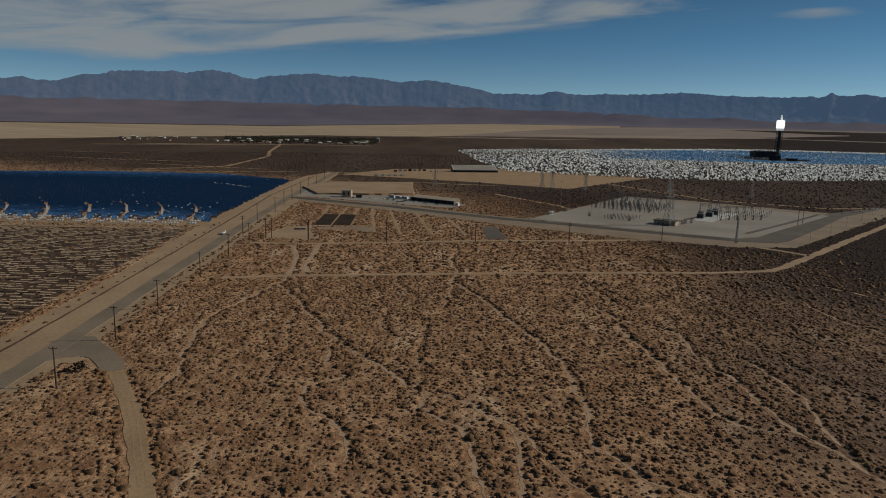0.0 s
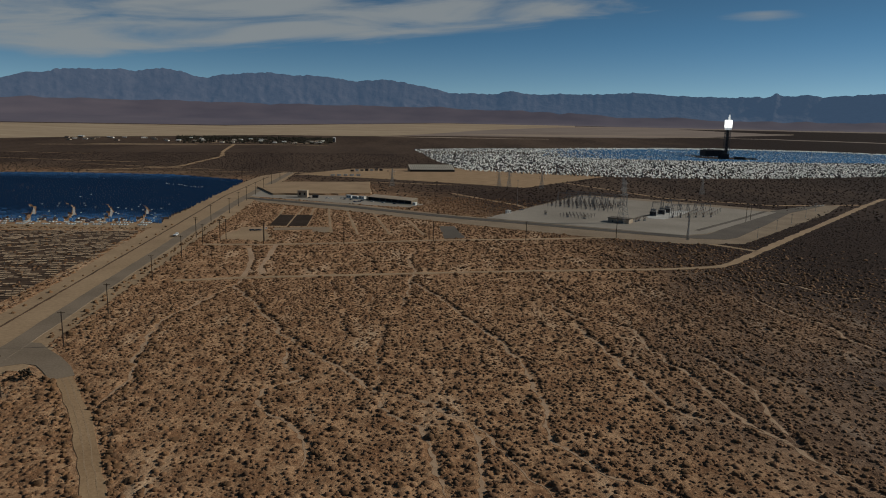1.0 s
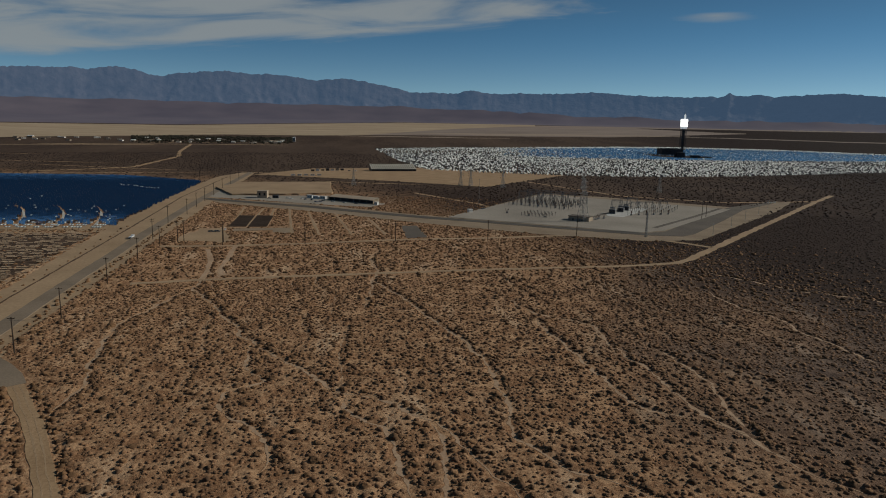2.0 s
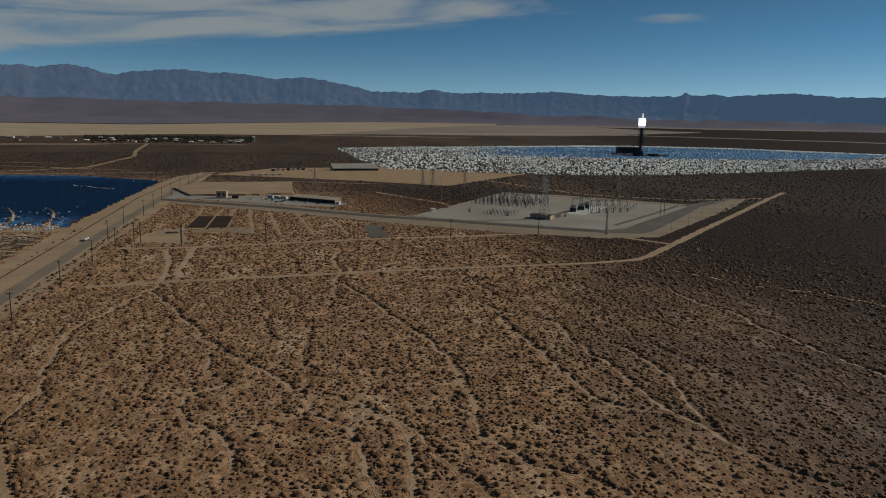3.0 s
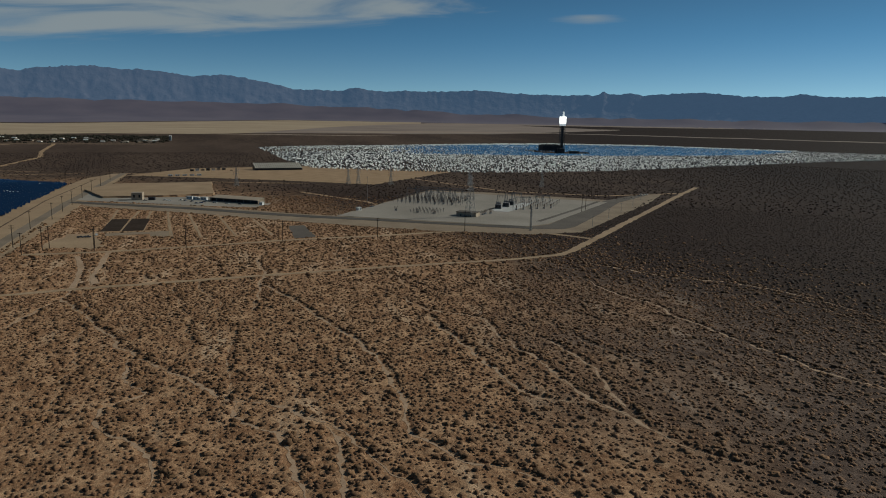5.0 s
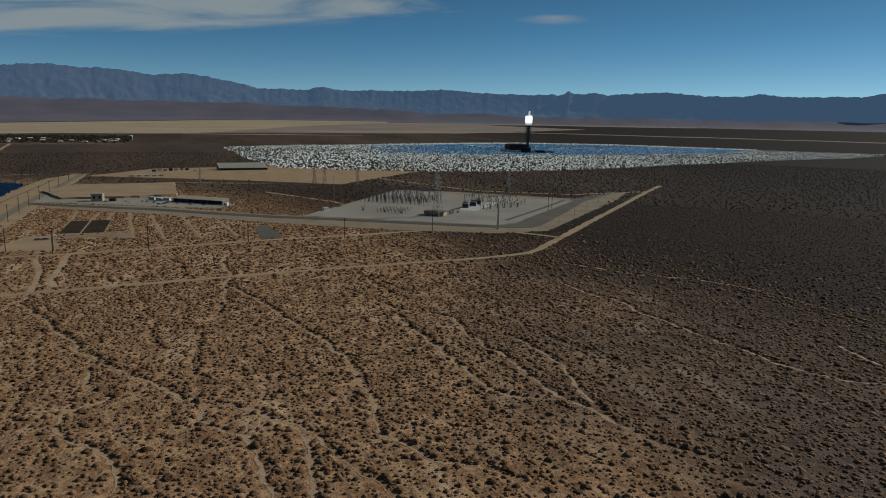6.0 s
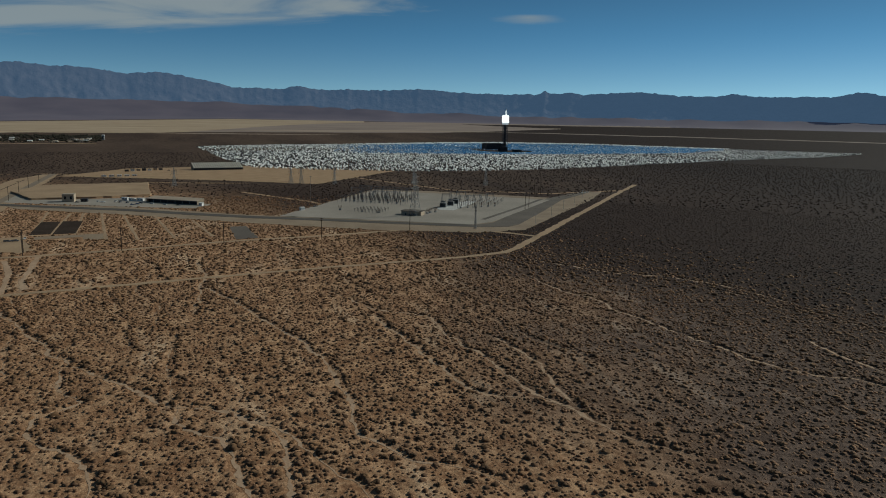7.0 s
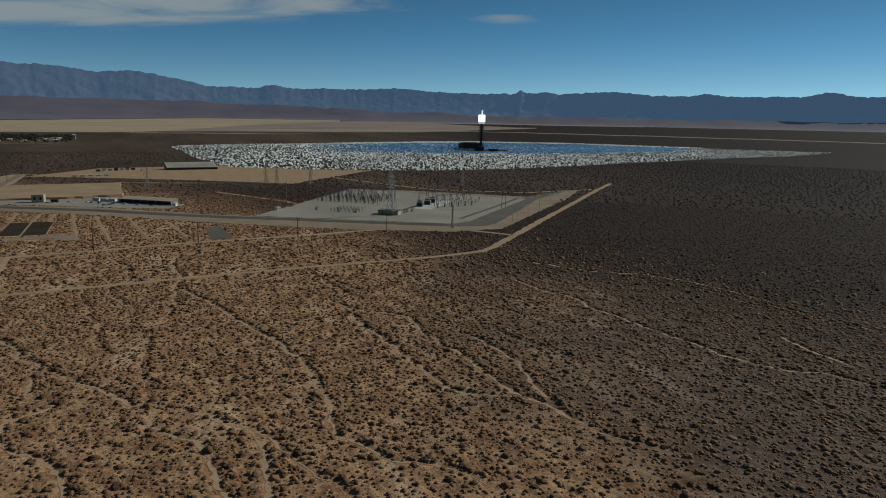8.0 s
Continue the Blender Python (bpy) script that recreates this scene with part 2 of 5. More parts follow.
# berm earth; the same brown also paints shade between the stowed heliostats
SOIL_AND_SHADE = material("dark_soil_and_row_shade", (0.056, 0.032, 0.019), (0.105, 0.063, 0.038), 0.4, 0.95, coarse=0.04)
BACK_DULL = material("dusty_mirror_back", (0.38, 0.265, 0.165), (0.54, 0.39, 0.255), 0.2, 0.7)
# bush colour darkened to carry the shade over the eastern plain
LEAF_BLACK = material("darkened_brush_leaf", (0.026, 0.0148, 0.0102), (0.046, 0.0275, 0.0190), 2.0, 0.9, island=0.4)
LEAF = material("creosote_leaf", (0.122, 0.064, 0.030), (0.195, 0.108, 0.053), 2.0, 0.9, island=0.45)
LEAF_DRY = material("dry_bursage", (0.15, 0.078, 0.040), (0.24, 0.135, 0.072), 2.0, 0.9, island=0.45)
TREE_LEAF = material("dark_tree_leaf", (0.018, 0.016, 0.010), (0.042, 0.036, 0.022), 0.5, 0.9, island=0.4)
ROOF_RIB = material("ribbed_roof_sheet", (0.46, 0.42, 0.35), (0.60, 0.55, 0.47), 0.3, 0.5, each=0.06)
GLASS_DARK = material("dark_window_glass", (0.015, 0.018, 0.022), (0.03, 0.035, 0.04), 0.5, 0.08)
RUBBER = material("tyre_rubber", (0.012, 0.012, 0.012), (0.028, 0.027, 0.026), 4, 0.9)

# ---------------------------------------------------------------- mesh tools


def finish(name, bm, mat, parent=None, label="", smooth=False):
    me = bpy.data.meshes.new(name)
    bm.normal_update()
    bm.to_mesh(me)
    bm.free()
    me.materials.append(mat)
    if smooth:
        me.polygons.foreach_set("use_smooth", [True] * len(me.polygons))
    ob = new(name, me)
    if parent is not None:
        ob.parent = parent
    if label:
        ob["label"] = label
    return ob


part = finish


def raw(name, verts, faces, mat, smooth=False, parent=None):
    me = bpy.data.meshes.new(name)
    me.from_pydata(verts, [], faces)
    me.update()
    me.materials.append(mat)
    if smooth:
        me.polygons.foreach_set("use_smooth", [True] * len(me.polygons))
    ob = new(name, me)
    ob.parent = parent
    return ob


def empty(name, m=None):
    ob = new(name)
    ob.empty_display_size = 1
    if m is not None:
        ob.matrix_world = m
    return ob


def box(bm, x0, x1, y0, y1, z0, z1, bevel=0.0):
    r = bmesh.ops.create_cube(bm, size=1, matrix=Matrix.Translation(((x0 + x1) / 2, (y0 + y1) / 2, (z0 + z1) / 2)) @ Matrix.Diagonal((x1 - x0, y1 - y0, z1 - z0, 1)))
    if bevel:
        edges = list({e for v in r["verts"] for e in v.link_edges})
        bmesh.ops.bevel(bm, geom=edges, offset=bevel, segments=1, affect="EDGES", profile=0.5)
    return r["verts"]


def bar(bm, a, c, w, w2=None, sides=4):
    """A straight bar from a to c, w thick."""
    a, c = Vector(a), Vector(c)
    d = c - a
    m = Matrix.Translation((a + c) / 2) @ d.to_track_quat("Z", "Y").to_matrix().to_4x4()
    bmesh.ops.create_cone(bm, cap_ends=True, segments=sides, radius1=w / 2, radius2=(w if w2 is None else w2) / 2, depth=d.length, matrix=m)


def tube(bm, x, y, z0, z1, r0, r1=None, sides=16):
    bmesh.ops.create_cone(bm, cap_ends=True, segments=sides, radius1=r0, radius2=r0 if r1 is None else r1, depth=z1 - z0, matrix=Matrix.Translation((x, y, (z0 + z1) / 2)))


def slab(name, outline, thick, mat, z=0.0, wobble=0.0, seed=1):
    """A flat spread of material with a ragged outline and its edge down to the ground."""
    rng = random.Random(seed)
    pts = []
    n = len(outline)
    for i in range(n):
        a, c = Vector(outline[i]), Vector(outline[(i + 1) % n])
        steps = max(1, int((c - a).length / 8)) if wobble else 1
        for k in range(steps):
            p = a.lerp(c, k / steps)
            pts.append((p.x + rng.uniform(-wobble, wobble), p.y + rng.uniform(-wobble, wobble)))
    bm = bmesh.new()
    top = bm.faces.new([bm.verts.new((x, y, z + thick)) for x, y in pts])
    if top.normal.z < 0 or sum(a[0] * c[1] - c[0] * a[1] for a, c in zip(pts, pts[1:] + pts[:1])) < 0:
        top.normal_flip()
    low = [bm.verts.new((v.co.x, v.co.y, z - 0.6)) for v in top.verts]
    tv = list(top.verts)
    for i in range(len(tv)):
        j = (i + 1) % len(tv)
        bm.faces.new((tv[i], low[i], low[j], tv[j]))
    bm.normal_update()
    bmesh.ops.triangulate(bm, faces=[top])
    return tagged(finish(name, bm, mat), kind="structure")


def ribbon(name, line, width, thick, mat, wobble=0.0, seed=2, step=6.0, taper=False):
    """A road or track along a line, with its edges sloped down to the ground."""
    rng = random.Random(seed)
    pts = [Vector(line[0])]
    for a, c in zip(line, line[1:]):
        a, c = Vector(a), Vector(c)
        k = max(1, int((c - a).length / step))
        pts += [a.lerp(c, i / k) for i in range(1, k + 1)]
    for _ in range(3):
        pts = [pts[0]] + [(a + b * 2 + c) / 4 for a, b, c in zip(pts, pts[1:], pts[2:])] + [pts[-1]]
    verts, faces = [], []
    for i, p in enumerate(pts):
        d = (pts[min(i + 1, len(pts) - 1)] - pts[max(i - 1, 0)]).normalized()
        side = Vector((d.y, -d.x))
        t = i / (len(pts) - 1)
        wide = width if not callable(width) else width(t)
        l, r = wide / 2 + rng.uniform(-wobble, wobble), wide / 2 + rng.uniform(-wobble, wobble)
        if taper:
            l, r = l * min(1, 6 * t, 6 * (1 - t)) + 0.05, r * min(1, 6 * t, 6 * (1 - t)) + 0.05
        for o, z in ((-l - thick * 2, -0.3), (-l, thick), (r, thick), (r + thick * 2, -0.3)):
            q = p + side * o
            verts.append((q.x, q.y, z))
        if i:
            k = 4 * i
            faces += [(k - 4 + j, k - 3 + j, k + 1 + j, k + j) for j in range(3)]
    return tagged(raw(name, verts, faces, mat), kind="structure")


def along(line, step, start=0.0):
    """Points every step metres along a line."""
    out, left = [], start
    for a, c in zip(line, line[1:]):
        a, c = Vector(a), Vector(c)
        n = (c - a).length
        while left <= n:
            out.append(a.lerp(c, left / n))
            left += step
        left -= n
    return out


# ---------------------------------------------------------------- ground, lake and mountains


def rise(r):
    """The plain climbs gently towards the far ranges."""
    return 0.0 if r < 2600 else 100.0 * ((r - 2600) / 2100) ** 1.3


def lattice_noise(x, y, seed):
    """Smooth noise from -1 to 1 over arrays of places, one cell a unit."""
    xi, yi = np.floor(x).astype(np.int64), np.floor(y).astype(np.int64)
    fx, fy = x - xi, y - yi
    fx, fy = fx * fx * (3 - 2 * fx), fy * fy * (3 - 2 * fy)

    def corner(i, j):
        h = (i * 374761393 + j * 668265263 + seed * 982451653) & 0x7FFFFFFF
        h = ((h ^ (h >> 13)) * 1274126177) & 0x7FFFFFFF
        return ((h ^ (h >> 16)) & 0xFFFF) / 32767.5 - 1
    a = corner(xi, yi) * (1 - fx) + corner(xi + 1, yi) * fx
    c = corner(xi, yi + 1) * (1 - fx) + corner(xi + 1, yi + 1) * fx
    return a * (1 - fy) + c * fy


def relief(x, y):
    """Height of the hummocky desert floor: level on roads and pads, cut down to them along the washes."""
    u, v = x + 0.35 * y, y - 0.35 * x
    h = 0.22 + 0.25 * lattice_noise(u / 4.2, v / 6.0, 1) + 0.17 * lattice_noise(u / 1.9, v / 2.4, 2) + 0.14 * lattice_noise(u / 13, v / 19, 3)
    h = np.maximum(h, 0.03)
    r = np.hypot(x, y)
    flat = west_field(x, y) | (r > 625) | (r < 105)
    for poly in BARE:
        flat |= inside(poly, x, y)
    for line, d in LINES:
        flat |= near_line(line, x, y, d + 3.0)
    low = np.zeros(len(x), bool)
    for i, w in enumerate(WASHES):
        low |= near_line(w, x, y, 1.7 if i < MAIN else 0.7)
    return np.where(flat, -0.04, np.where(low, -0.03, h))


def build_ground():
    """One sheet to the foot of the ranges, finely hummocked in the valley before the eye."""
    rings = [0, 40] + [90 + 22 * i for i in range(20)] + [530 * 1.06 ** i for i in range(1, 39)]
    rings = [r for r in rings if r < 4870] + [4880]
    n = 240
    verts, faces = [(0, 0, 0)], []
    for r in rings[1:]:
        for k in range(n):
            a = 2 * math.pi * k / n
            x, y = r * math.sin(a), r * math.cos(a)
            sunk = 125 < r < 600 and -36 < (math.degrees(a) + 180) % 360 - 180 < 58
            verts.append((x, y, -1.5 if sunk else rise(r)))
    for k in range(n):
        faces.append((0, 1 + (k + 1) % n, 1 + k))
    for j in range(len(rings) - 2):
        for k in range(n):
            a, c = 1 + j * n + k, 1 + j * n + (k + 1) % n
            faces.append((a, c, c + n, a + n))
    dist = [100.0]
    while dist[-1] < 648:
        dist.append(dist[-1] + 0.85 + 0.002 * (dist[-1] - 100))
    angle = np.radians(np.arange(-38.0, 60.0, 0.23))
    rr, aa = np.meshgrid(np.array(dist), angle, indexing="ij")
    x, y = (rr * np.sin(aa)).ravel(), (rr * np.cos(aa)).ravel()
    z = relief(x, y)
    base, cols = len(verts), len(angle)
    verts += np.c_[x, y, z].tolist()
    i, j = np.meshgrid(np.arange(len(dist) - 1), np.arange(cols - 1), indexing="ij")
    k = (base + i * cols + j).ravel()
    faces += np.c_[k, k + 1, k + cols + 1, k + cols].tolist()
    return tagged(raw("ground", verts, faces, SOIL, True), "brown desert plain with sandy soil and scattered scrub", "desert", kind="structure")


def polar_sheet(name, a0, a1, near, far, mat, lift, steps=120, rows=10):
    """A patch of the far plain between two azimuths; near(a), far(a) give its distances."""
    verts, faces = [], []
    for i in range(steps + 1):
        a = a0 + (a1 - a0) * i / steps
        n, f = near(a), far(a)
        for j in range(rows + 1):
            r = n + (f - n) * j / rows
            verts.append((r * math.sin(radians(a)), r * math.cos(radians(a)), rise(r) + lift * (1 if 0 < j < rows else -0.5)))
    for i in range(steps):
        for j in range(rows):
            k = i * (rows + 1) + j
            faces.append((k, k + 1, k + rows + 2, k + rows + 1))
    return tagged(raw(name, verts, faces, mat, True), kind="structure")


def reach(depression):
    """Distance at which the rising plain lies that many degrees below eye level."""
    s = math.tan(radians(depression))
    r = 60.0
    while 100 - s * r > rise(r) and r < 4800:
        r += 4
    return r


def ranges():
    """Skyline heights in degrees of elevation, as humps (azimuth, width, height) over a base."""
    humps = [(-31, 0.6, 0.2), (-27.8, 1.1, 0.12), (-26.2, 0.7, -0.18), (-23.7, 1.2, 0.08), (-21.4, 0.8, 0.12), (-18.3, 1.5, 0.32), (-15.5, 0.9, -0.25), (-11, 2.2, 0.30), (-7, 1.6, 0.20),
             (-3.8, 1.0, -0.14), (-0.8, 1.0, 0.06), (2.0, 1.3, 0.12), (8.8, 0.8, 0.30), (13, 2, 0.1), (18.4, 3, 0.24), (28.6, 0.22, 0.30), (29.3, 1.6, 0.10), (30.6, 0.3, 0.18), (35.5, 3, 0.26), (42.8, 1, 0.17), (51.1, 1.2, 0.28),
             (-48, 9, 0.8), (70, 8, 0.6), (100, 14, 0.9), (150, 20, 1.4), (-90, 16, 1.2), (-140, 20, 1.3)]

    def sky_line(a):
        block = max(0, min(1, (a + 29.5) / 4.5)) * max(0, min(1, (5 - a) / 7))
        h = 2.12 + 0.92 * block * block * (3 - 2 * block) + sum(p * math.exp(-((a - c) / w) ** 2) for c, w, p in humps)
        return h + 0.05 * noise.noise((a * 1.1, 0.3, 0)) + 0.08 * noise.noise((a * 2.9, 1.3, 0)) + 0.05 * noise.noise((a * 7, 2.3, 0))
    n, rows = 2400, 32
    verts, faces = [], []
    for i in range(n):
        a = -180 + 360 * i / n
        tall = 4900 * math.tan(radians(sky_line(a)))
        for j in range(rows + 1):
            s = j / rows
            r = 4560 + 340 * s
            base = rise(r) * 0.55 + 38
            warp = 1.3 * noise.noise((a * 0.35, s * 2.5, 7.0))
            spur = noise.ridged_multi_fractal((a * 0.6 + warp + 1.1 * s, s * 3.6, 2.0), 0.9, 2.1, 6, 1.0, 2.0) / 3.0
            gully = noise.ridged_multi_fractal((a * 2.2 - warp - 1.6 * s, s * 6.0 + a * 0.4, 5.0), 0.8, 2.2, 5, 1.0, 2.0) / 3.0
            z = base + (100 + tall - base) * s ** 1.9
            rugged = 0.85 - 0.6 * max(0.0, min(1.0, (a - 2) / 12)) if a < 90 else 0.4
            if s > 0:
                z += rugged * tall * ((spur - 0.5) * 0.22 * math.sin(math.pi * min(1, s * 1.02)) ** 0.8 + (gully - 0.45) * 0.09 * min(1, s * 1.6) * (1 - 0.75 * s ** 3))
            z = min(z, 100 + tall * (1.0 + 0.03 * noise.noise((a * 3.1, s, 0))))
            verts.append((r * math.sin(radians(a)), r * math.cos(radians(a)), z))
    for i in range(n):
        for j in range(rows):
            k, q = i * (rows + 1) + j, ((i + 1) % n) * (rows + 1) + j
            faces.append((k, k + 1, q + 1, q))
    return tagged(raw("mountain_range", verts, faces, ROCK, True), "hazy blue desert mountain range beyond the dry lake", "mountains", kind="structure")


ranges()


def lake_near(a):
    s = max(0.0, min(1.0, (a + 4) / 20))
    d = 1.5 + 0.022 * max(0, -10 - a) - 1.15 * s * s * (3 - 2 * s)
    return reach(d + 0.03 * noise.noise((a * 0.2, 0, 0)))


def lake_far(a):
    return reach(0.78 if a < -14 else max(0.26, 0.78 - 0.030 * (a + 14)))


def fan_slope():
    """Smooth alluvial slopes from the dry lake up to the foot of the ranges."""
    n, rows = 480, 14
    verts, faces = [], []
    for i in range(n):
        a = -180 + 360 * i / n
        crest = 0.98 + 0.22 * noise.noise((a * 0.25, 4.0, 0)) + 0.12 * noise.noise((a * 0.9, 9.0, 0)) + 0.08 * noise.noise((a * 3.0, 6.0, 0)) - 0.62 * max(0, min(1, (a - 4) / 20))
        start = lake_far(a) - 12
        for j in range(rows + 1):
            if j < 5:
                r = start + (4470 - start) * j / 5
                z = rise(r) + (1.2 if j else -0.5)
            else:
                s = (j - 5) / (rows - 5)
                r = 4470 + 200 * s
                z = rise(4470) + 1.2 + (100 + r * math.tan(radians(crest)) - rise(4470) - 1.2) * s ** 1.25
            verts.append((r * math.sin(radians(a)), r * math.cos(radians(a)), z))
    for i in range(n):
        for j in range(rows):
            k, q = i * (rows + 1) + j, ((i + 1) % n) * (rows + 1) + j
            faces.append((k, k + 1, q + 1, q))
    return tagged(raw("alluvial_slope", verts, faces, FAN, True), "smooth brown slope in mauve haze at the foot of the mountains", "hillside", kind="structure")


fan_slope()
tagged(polar_sheet("dry_lake", -70, 14, lake_near, lake_far, LAKE, 1.5), "pale tan dry lake bed across the valley", "dry lake")
def far_flat(a0, a1, d0, d1, mat, label, slope=0.004):
    """A long thin flat on the far plain, between two depressions, that runs out at both ends."""
    middle = (a0 + a1) / 2

    def line(a, d):
        return d + 0.025 * noise.noise((a * 0.4, d0 * 9, 0)) - slope * (a - middle)

    def run(a):
        return min(1.0, (a - a0) / 6, (a1 - a) / 10)
    mid = (d0 + d1) / 2
    return tagged(polar_sheet("clay_flat", a0, a1, lambda a: reach(line(a, mid + (d0 - mid) * run(a))), lambda a: reach(line(a, mid + (d1 - mid) * run(a)) - 0.003), mat, 1.2, 70, 3), label, "clay flat")


far_flat(-6, 30, 1.30, 0.30, LAKE_BROWN, "dull brown clay flat beside the dry lake", 0.012)
far_flat(3, 26, 1.16, 0.92, LAKE_MID, "brown clay flat beside the dry lake", 0.012)
far_flat(4, 30, 0.74, 0.56, LAKE_MID, "brown clay strip beyond the dry lake", 0.008)
far_flat(2, 22, 0.46, 0.34, LAKE_MID, "brown clay strip below the slopes", 0.008)
far_flat(12, 46, 0.34, 0.20, LAKE_BROWN, "dull brown strip below the far slopes")
far_flat(-2, 12, 1.46, 1.40, LAKE_MID, "thin pale strip on the dark plain")
far_flat(24, 64, 1.02, 0.96, LAKE_BROWN, "thin brown strip on the dark plain", -0.003)

# ---------------------------------------------------------------- roads and pads
ROAD = [(-162, -150), (-163, 150), (-164, 240), (-165, 275), (-168, 325), (-173, 405), (-178, 505), (-183, 590), (-194, 850), (-201, 1280)]
TRACK_A = [(-155, 542), (-101, 544), (-39, 556), (31, 573), (104, 581), (206, 600), (246, 590), (270, 562), (290, 536)]
TRACK_B = [(-138, 419), (-101, 428), (2, 443), (82, 454), (190, 464), (232, 474), (262, 504), (294, 538), (380, 628), (464, 716), (604, 863), (700, 960)]
SECOND = [(-190, 862), (-160, 843), (-56, 788), (8, 742), (66, 706), (120, 679), (170, 650), (225, 620), (262, 602)]
DIRT = [(-128, 258), (-119, 243), (-107, 224), (-92, 195), (-78, 167), (-62, 130), (-45, 60)]
SHOULDER = [(-190, 150), (-196, 270), (-199, 344), (-205, 430), (-213, 500), (-227, 676), (-243, 900), (-238, 1178), (-215, 1270), (-192, 1270), (-176, 850), (-166, 590), (-156, 430), (-148, 330), (-146, 240), (-150, 150)]
tagged(slab("shoulder", SHOULDER, 0.06, SAND, wobble=1.2, seed=4), "wide graded sand shoulder along the paved road", "road shoulder")
tagged(ribbon("road", ROAD, 9.5, 0.22, ASPHALT, 0.25), "worn grey two-lane asphalt road through the desert", "road")
tagged(ribbon("berm", [(-181, 150), (-186, 290), (-189, 350), (-196, 470), (-206, 640), (-222, 880), (-222, 1170)], 0.9, 0.3, SOIL_AND_SHADE, 0.3, 8), "low dark ridge of earth in the road shoulder", "berm")
tagged(slab("turnout", [(-163, 300), (-157, 299), (-151, 292), (-140, 281), (-131, 270), (-125, 260), (-132, 255), (-139, 264), (-145, 271), (-151, 273), (-157, 270), (-164, 262)], 0.18, ASPHALT), "grey paved turnout at the road junction", "road")
tagged(ribbon("dirt_track", DIRT, 6.0, 0.08, SAND_TRACK, 0.5, 3), "rutted sandy dirt track off the paved turnout", "dirt track")
for side in (-0.9, 1.1):
    tagged(ribbon("wheel_rut", [(x + side, y + 0.4 * side) for x, y in DIRT], 0.45, 0.10, SAND, 0.3, 25), "pale wheel rut in the sandy track", "wheel rut")
tagged(ribbon("dirt_track", TRACK_A, 6.0, 0.08, SAND, 0.9, 5), "sandy service track below the pole line", "dirt track")
tagged(ribbon("dirt_track", TRACK_B, lambda t: 4.8 + 2.2 * max(0, min(1, (t - 0.28) * 8)), 0.08, SAND, 0.9, 6), "pale sandy track across the scrub", "dirt track")
tagged(slab("pad_apron", [(-192, 868), (-60, 815), (60, 726), (88, 712), (251, 955), (330, 915), (470, 800), (560, 880), (575, 868), (501, 779), (369, 644), (297, 571), (245, 566), (159, 603), (63, 664), (-58, 752), (-165, 818)], 0.10, EARTH, wobble=1.0, seed=9), "tan graded earth round the substation and its road", "graded earth")
tagged(ribbon("road", SECOND, 14.0, 0.24, ASPHALT_DARK, 0.2, 7), "grey asphalt road past the substation", "road")
tagged(slab("perimeter_road", [(255, 607), (262, 595), (290, 591), (306, 602), (380, 688), (458, 783), (545, 858), (535, 866), (448, 803), (360, 703), (286, 619)], 0.26, GRAVEL_DARK), "brown gravel perimeter road round the substation", "road")
tagged(slab("substation_pad", [(88, 710), (251, 943), (330, 880), (444, 787), (286, 622), (258, 612), (170, 664)], 0.32, GRAVEL, wobble=0.4, seed=3), "light grey gravel pad of the substation", "gravel pad")
tagged(ribbon("pad_lane", [(284, 640), (360, 716), (436, 796)], 5.0, 0.38, GRAVEL_DARK, 0.2), "brown gravel lane across the substation pad", "lane")
tagged(ribbon("pad_lane", [(218, 680), (285, 760), (330, 815)], 4.0, 0.38, GRAVEL_DARK, 0.2), "brown gravel lane across the substation pad", "lane")
tagged(slab("sand_mound", [(-203, 985), (-178, 1066), (-50, 1084), (-40, 925), (-100, 905), (-166, 900)], 2.2, SAND, wobble=1.5, seed=12), "flat-topped heap of tan sand beside the yard", "sand heap")
tagged(slab("yard", [(-190, 1230), (-98, 1392), (121, 1455), (392, 1303), (187, 1046), (76, 1113), (-60, 1180), (-147, 1215)], 0.12, SAND_TRACK, wobble=1.5, seed=13), "wide bare graded yard below the warehouse", "yard")
tagged(slab("yard", [(-196, 1000), (-160, 1060), (-150, 900), (-38, 905), (28, 820), (8, 790), (-50, 812), (-175, 872), (-200, 890)], 0.09, GRAVEL, wobble=1.0, seed=14), "grey gravel parking yard by the long building", "yard")
tagged(ribbon("dirt_track", [(70, 950), (110, 880), (140, 830), (150, 790), (128, 745), (100, 700)], 7, 0.1, SAND_TRACK, 1.0, 15), "sandy track to the substation gate", "dirt track")
tagged(ribbon("dirt_track", [(251, 1200), (300, 1080), (360, 930), (480, 858), (620, 880)], 7, 0.1, SAND_TRACK, 0.8, 16), "sandy track behind the substation", "dirt track")
tagged(ribbon("dirt_track", [(-640, 2590), (-590, 2500), (-500, 1980), (-442, 1738), (-437, 1500), (-431, 1363), (-560, 1250)], 9, 0.3, SAND_TRACK, 2, 17, 20), "pale far track across the dark plain", "dirt track")
for k, (x0, y0, x1, y1) in enumerate(((-900, 1560, -520, 1480), (-640, 1420, -330, 1310), (-1000, 1800, -760, 1760), (-230, 1290, -60, 1225), (-260, 1275, -600, 1215), (60, 1160, 180, 1060), (-60, 1110, 90, 1075))):
    tagged(ribbon("dirt_track", [(x0, y0), ((x0 + x1) / 2 + 20, (y0 + y1) / 2 - 10), (x1, y1)], 7, 0.2, SAND_TRACK, 1.5, 30 + k, 12, True), "faint sandy track on the plain", "dirt track")
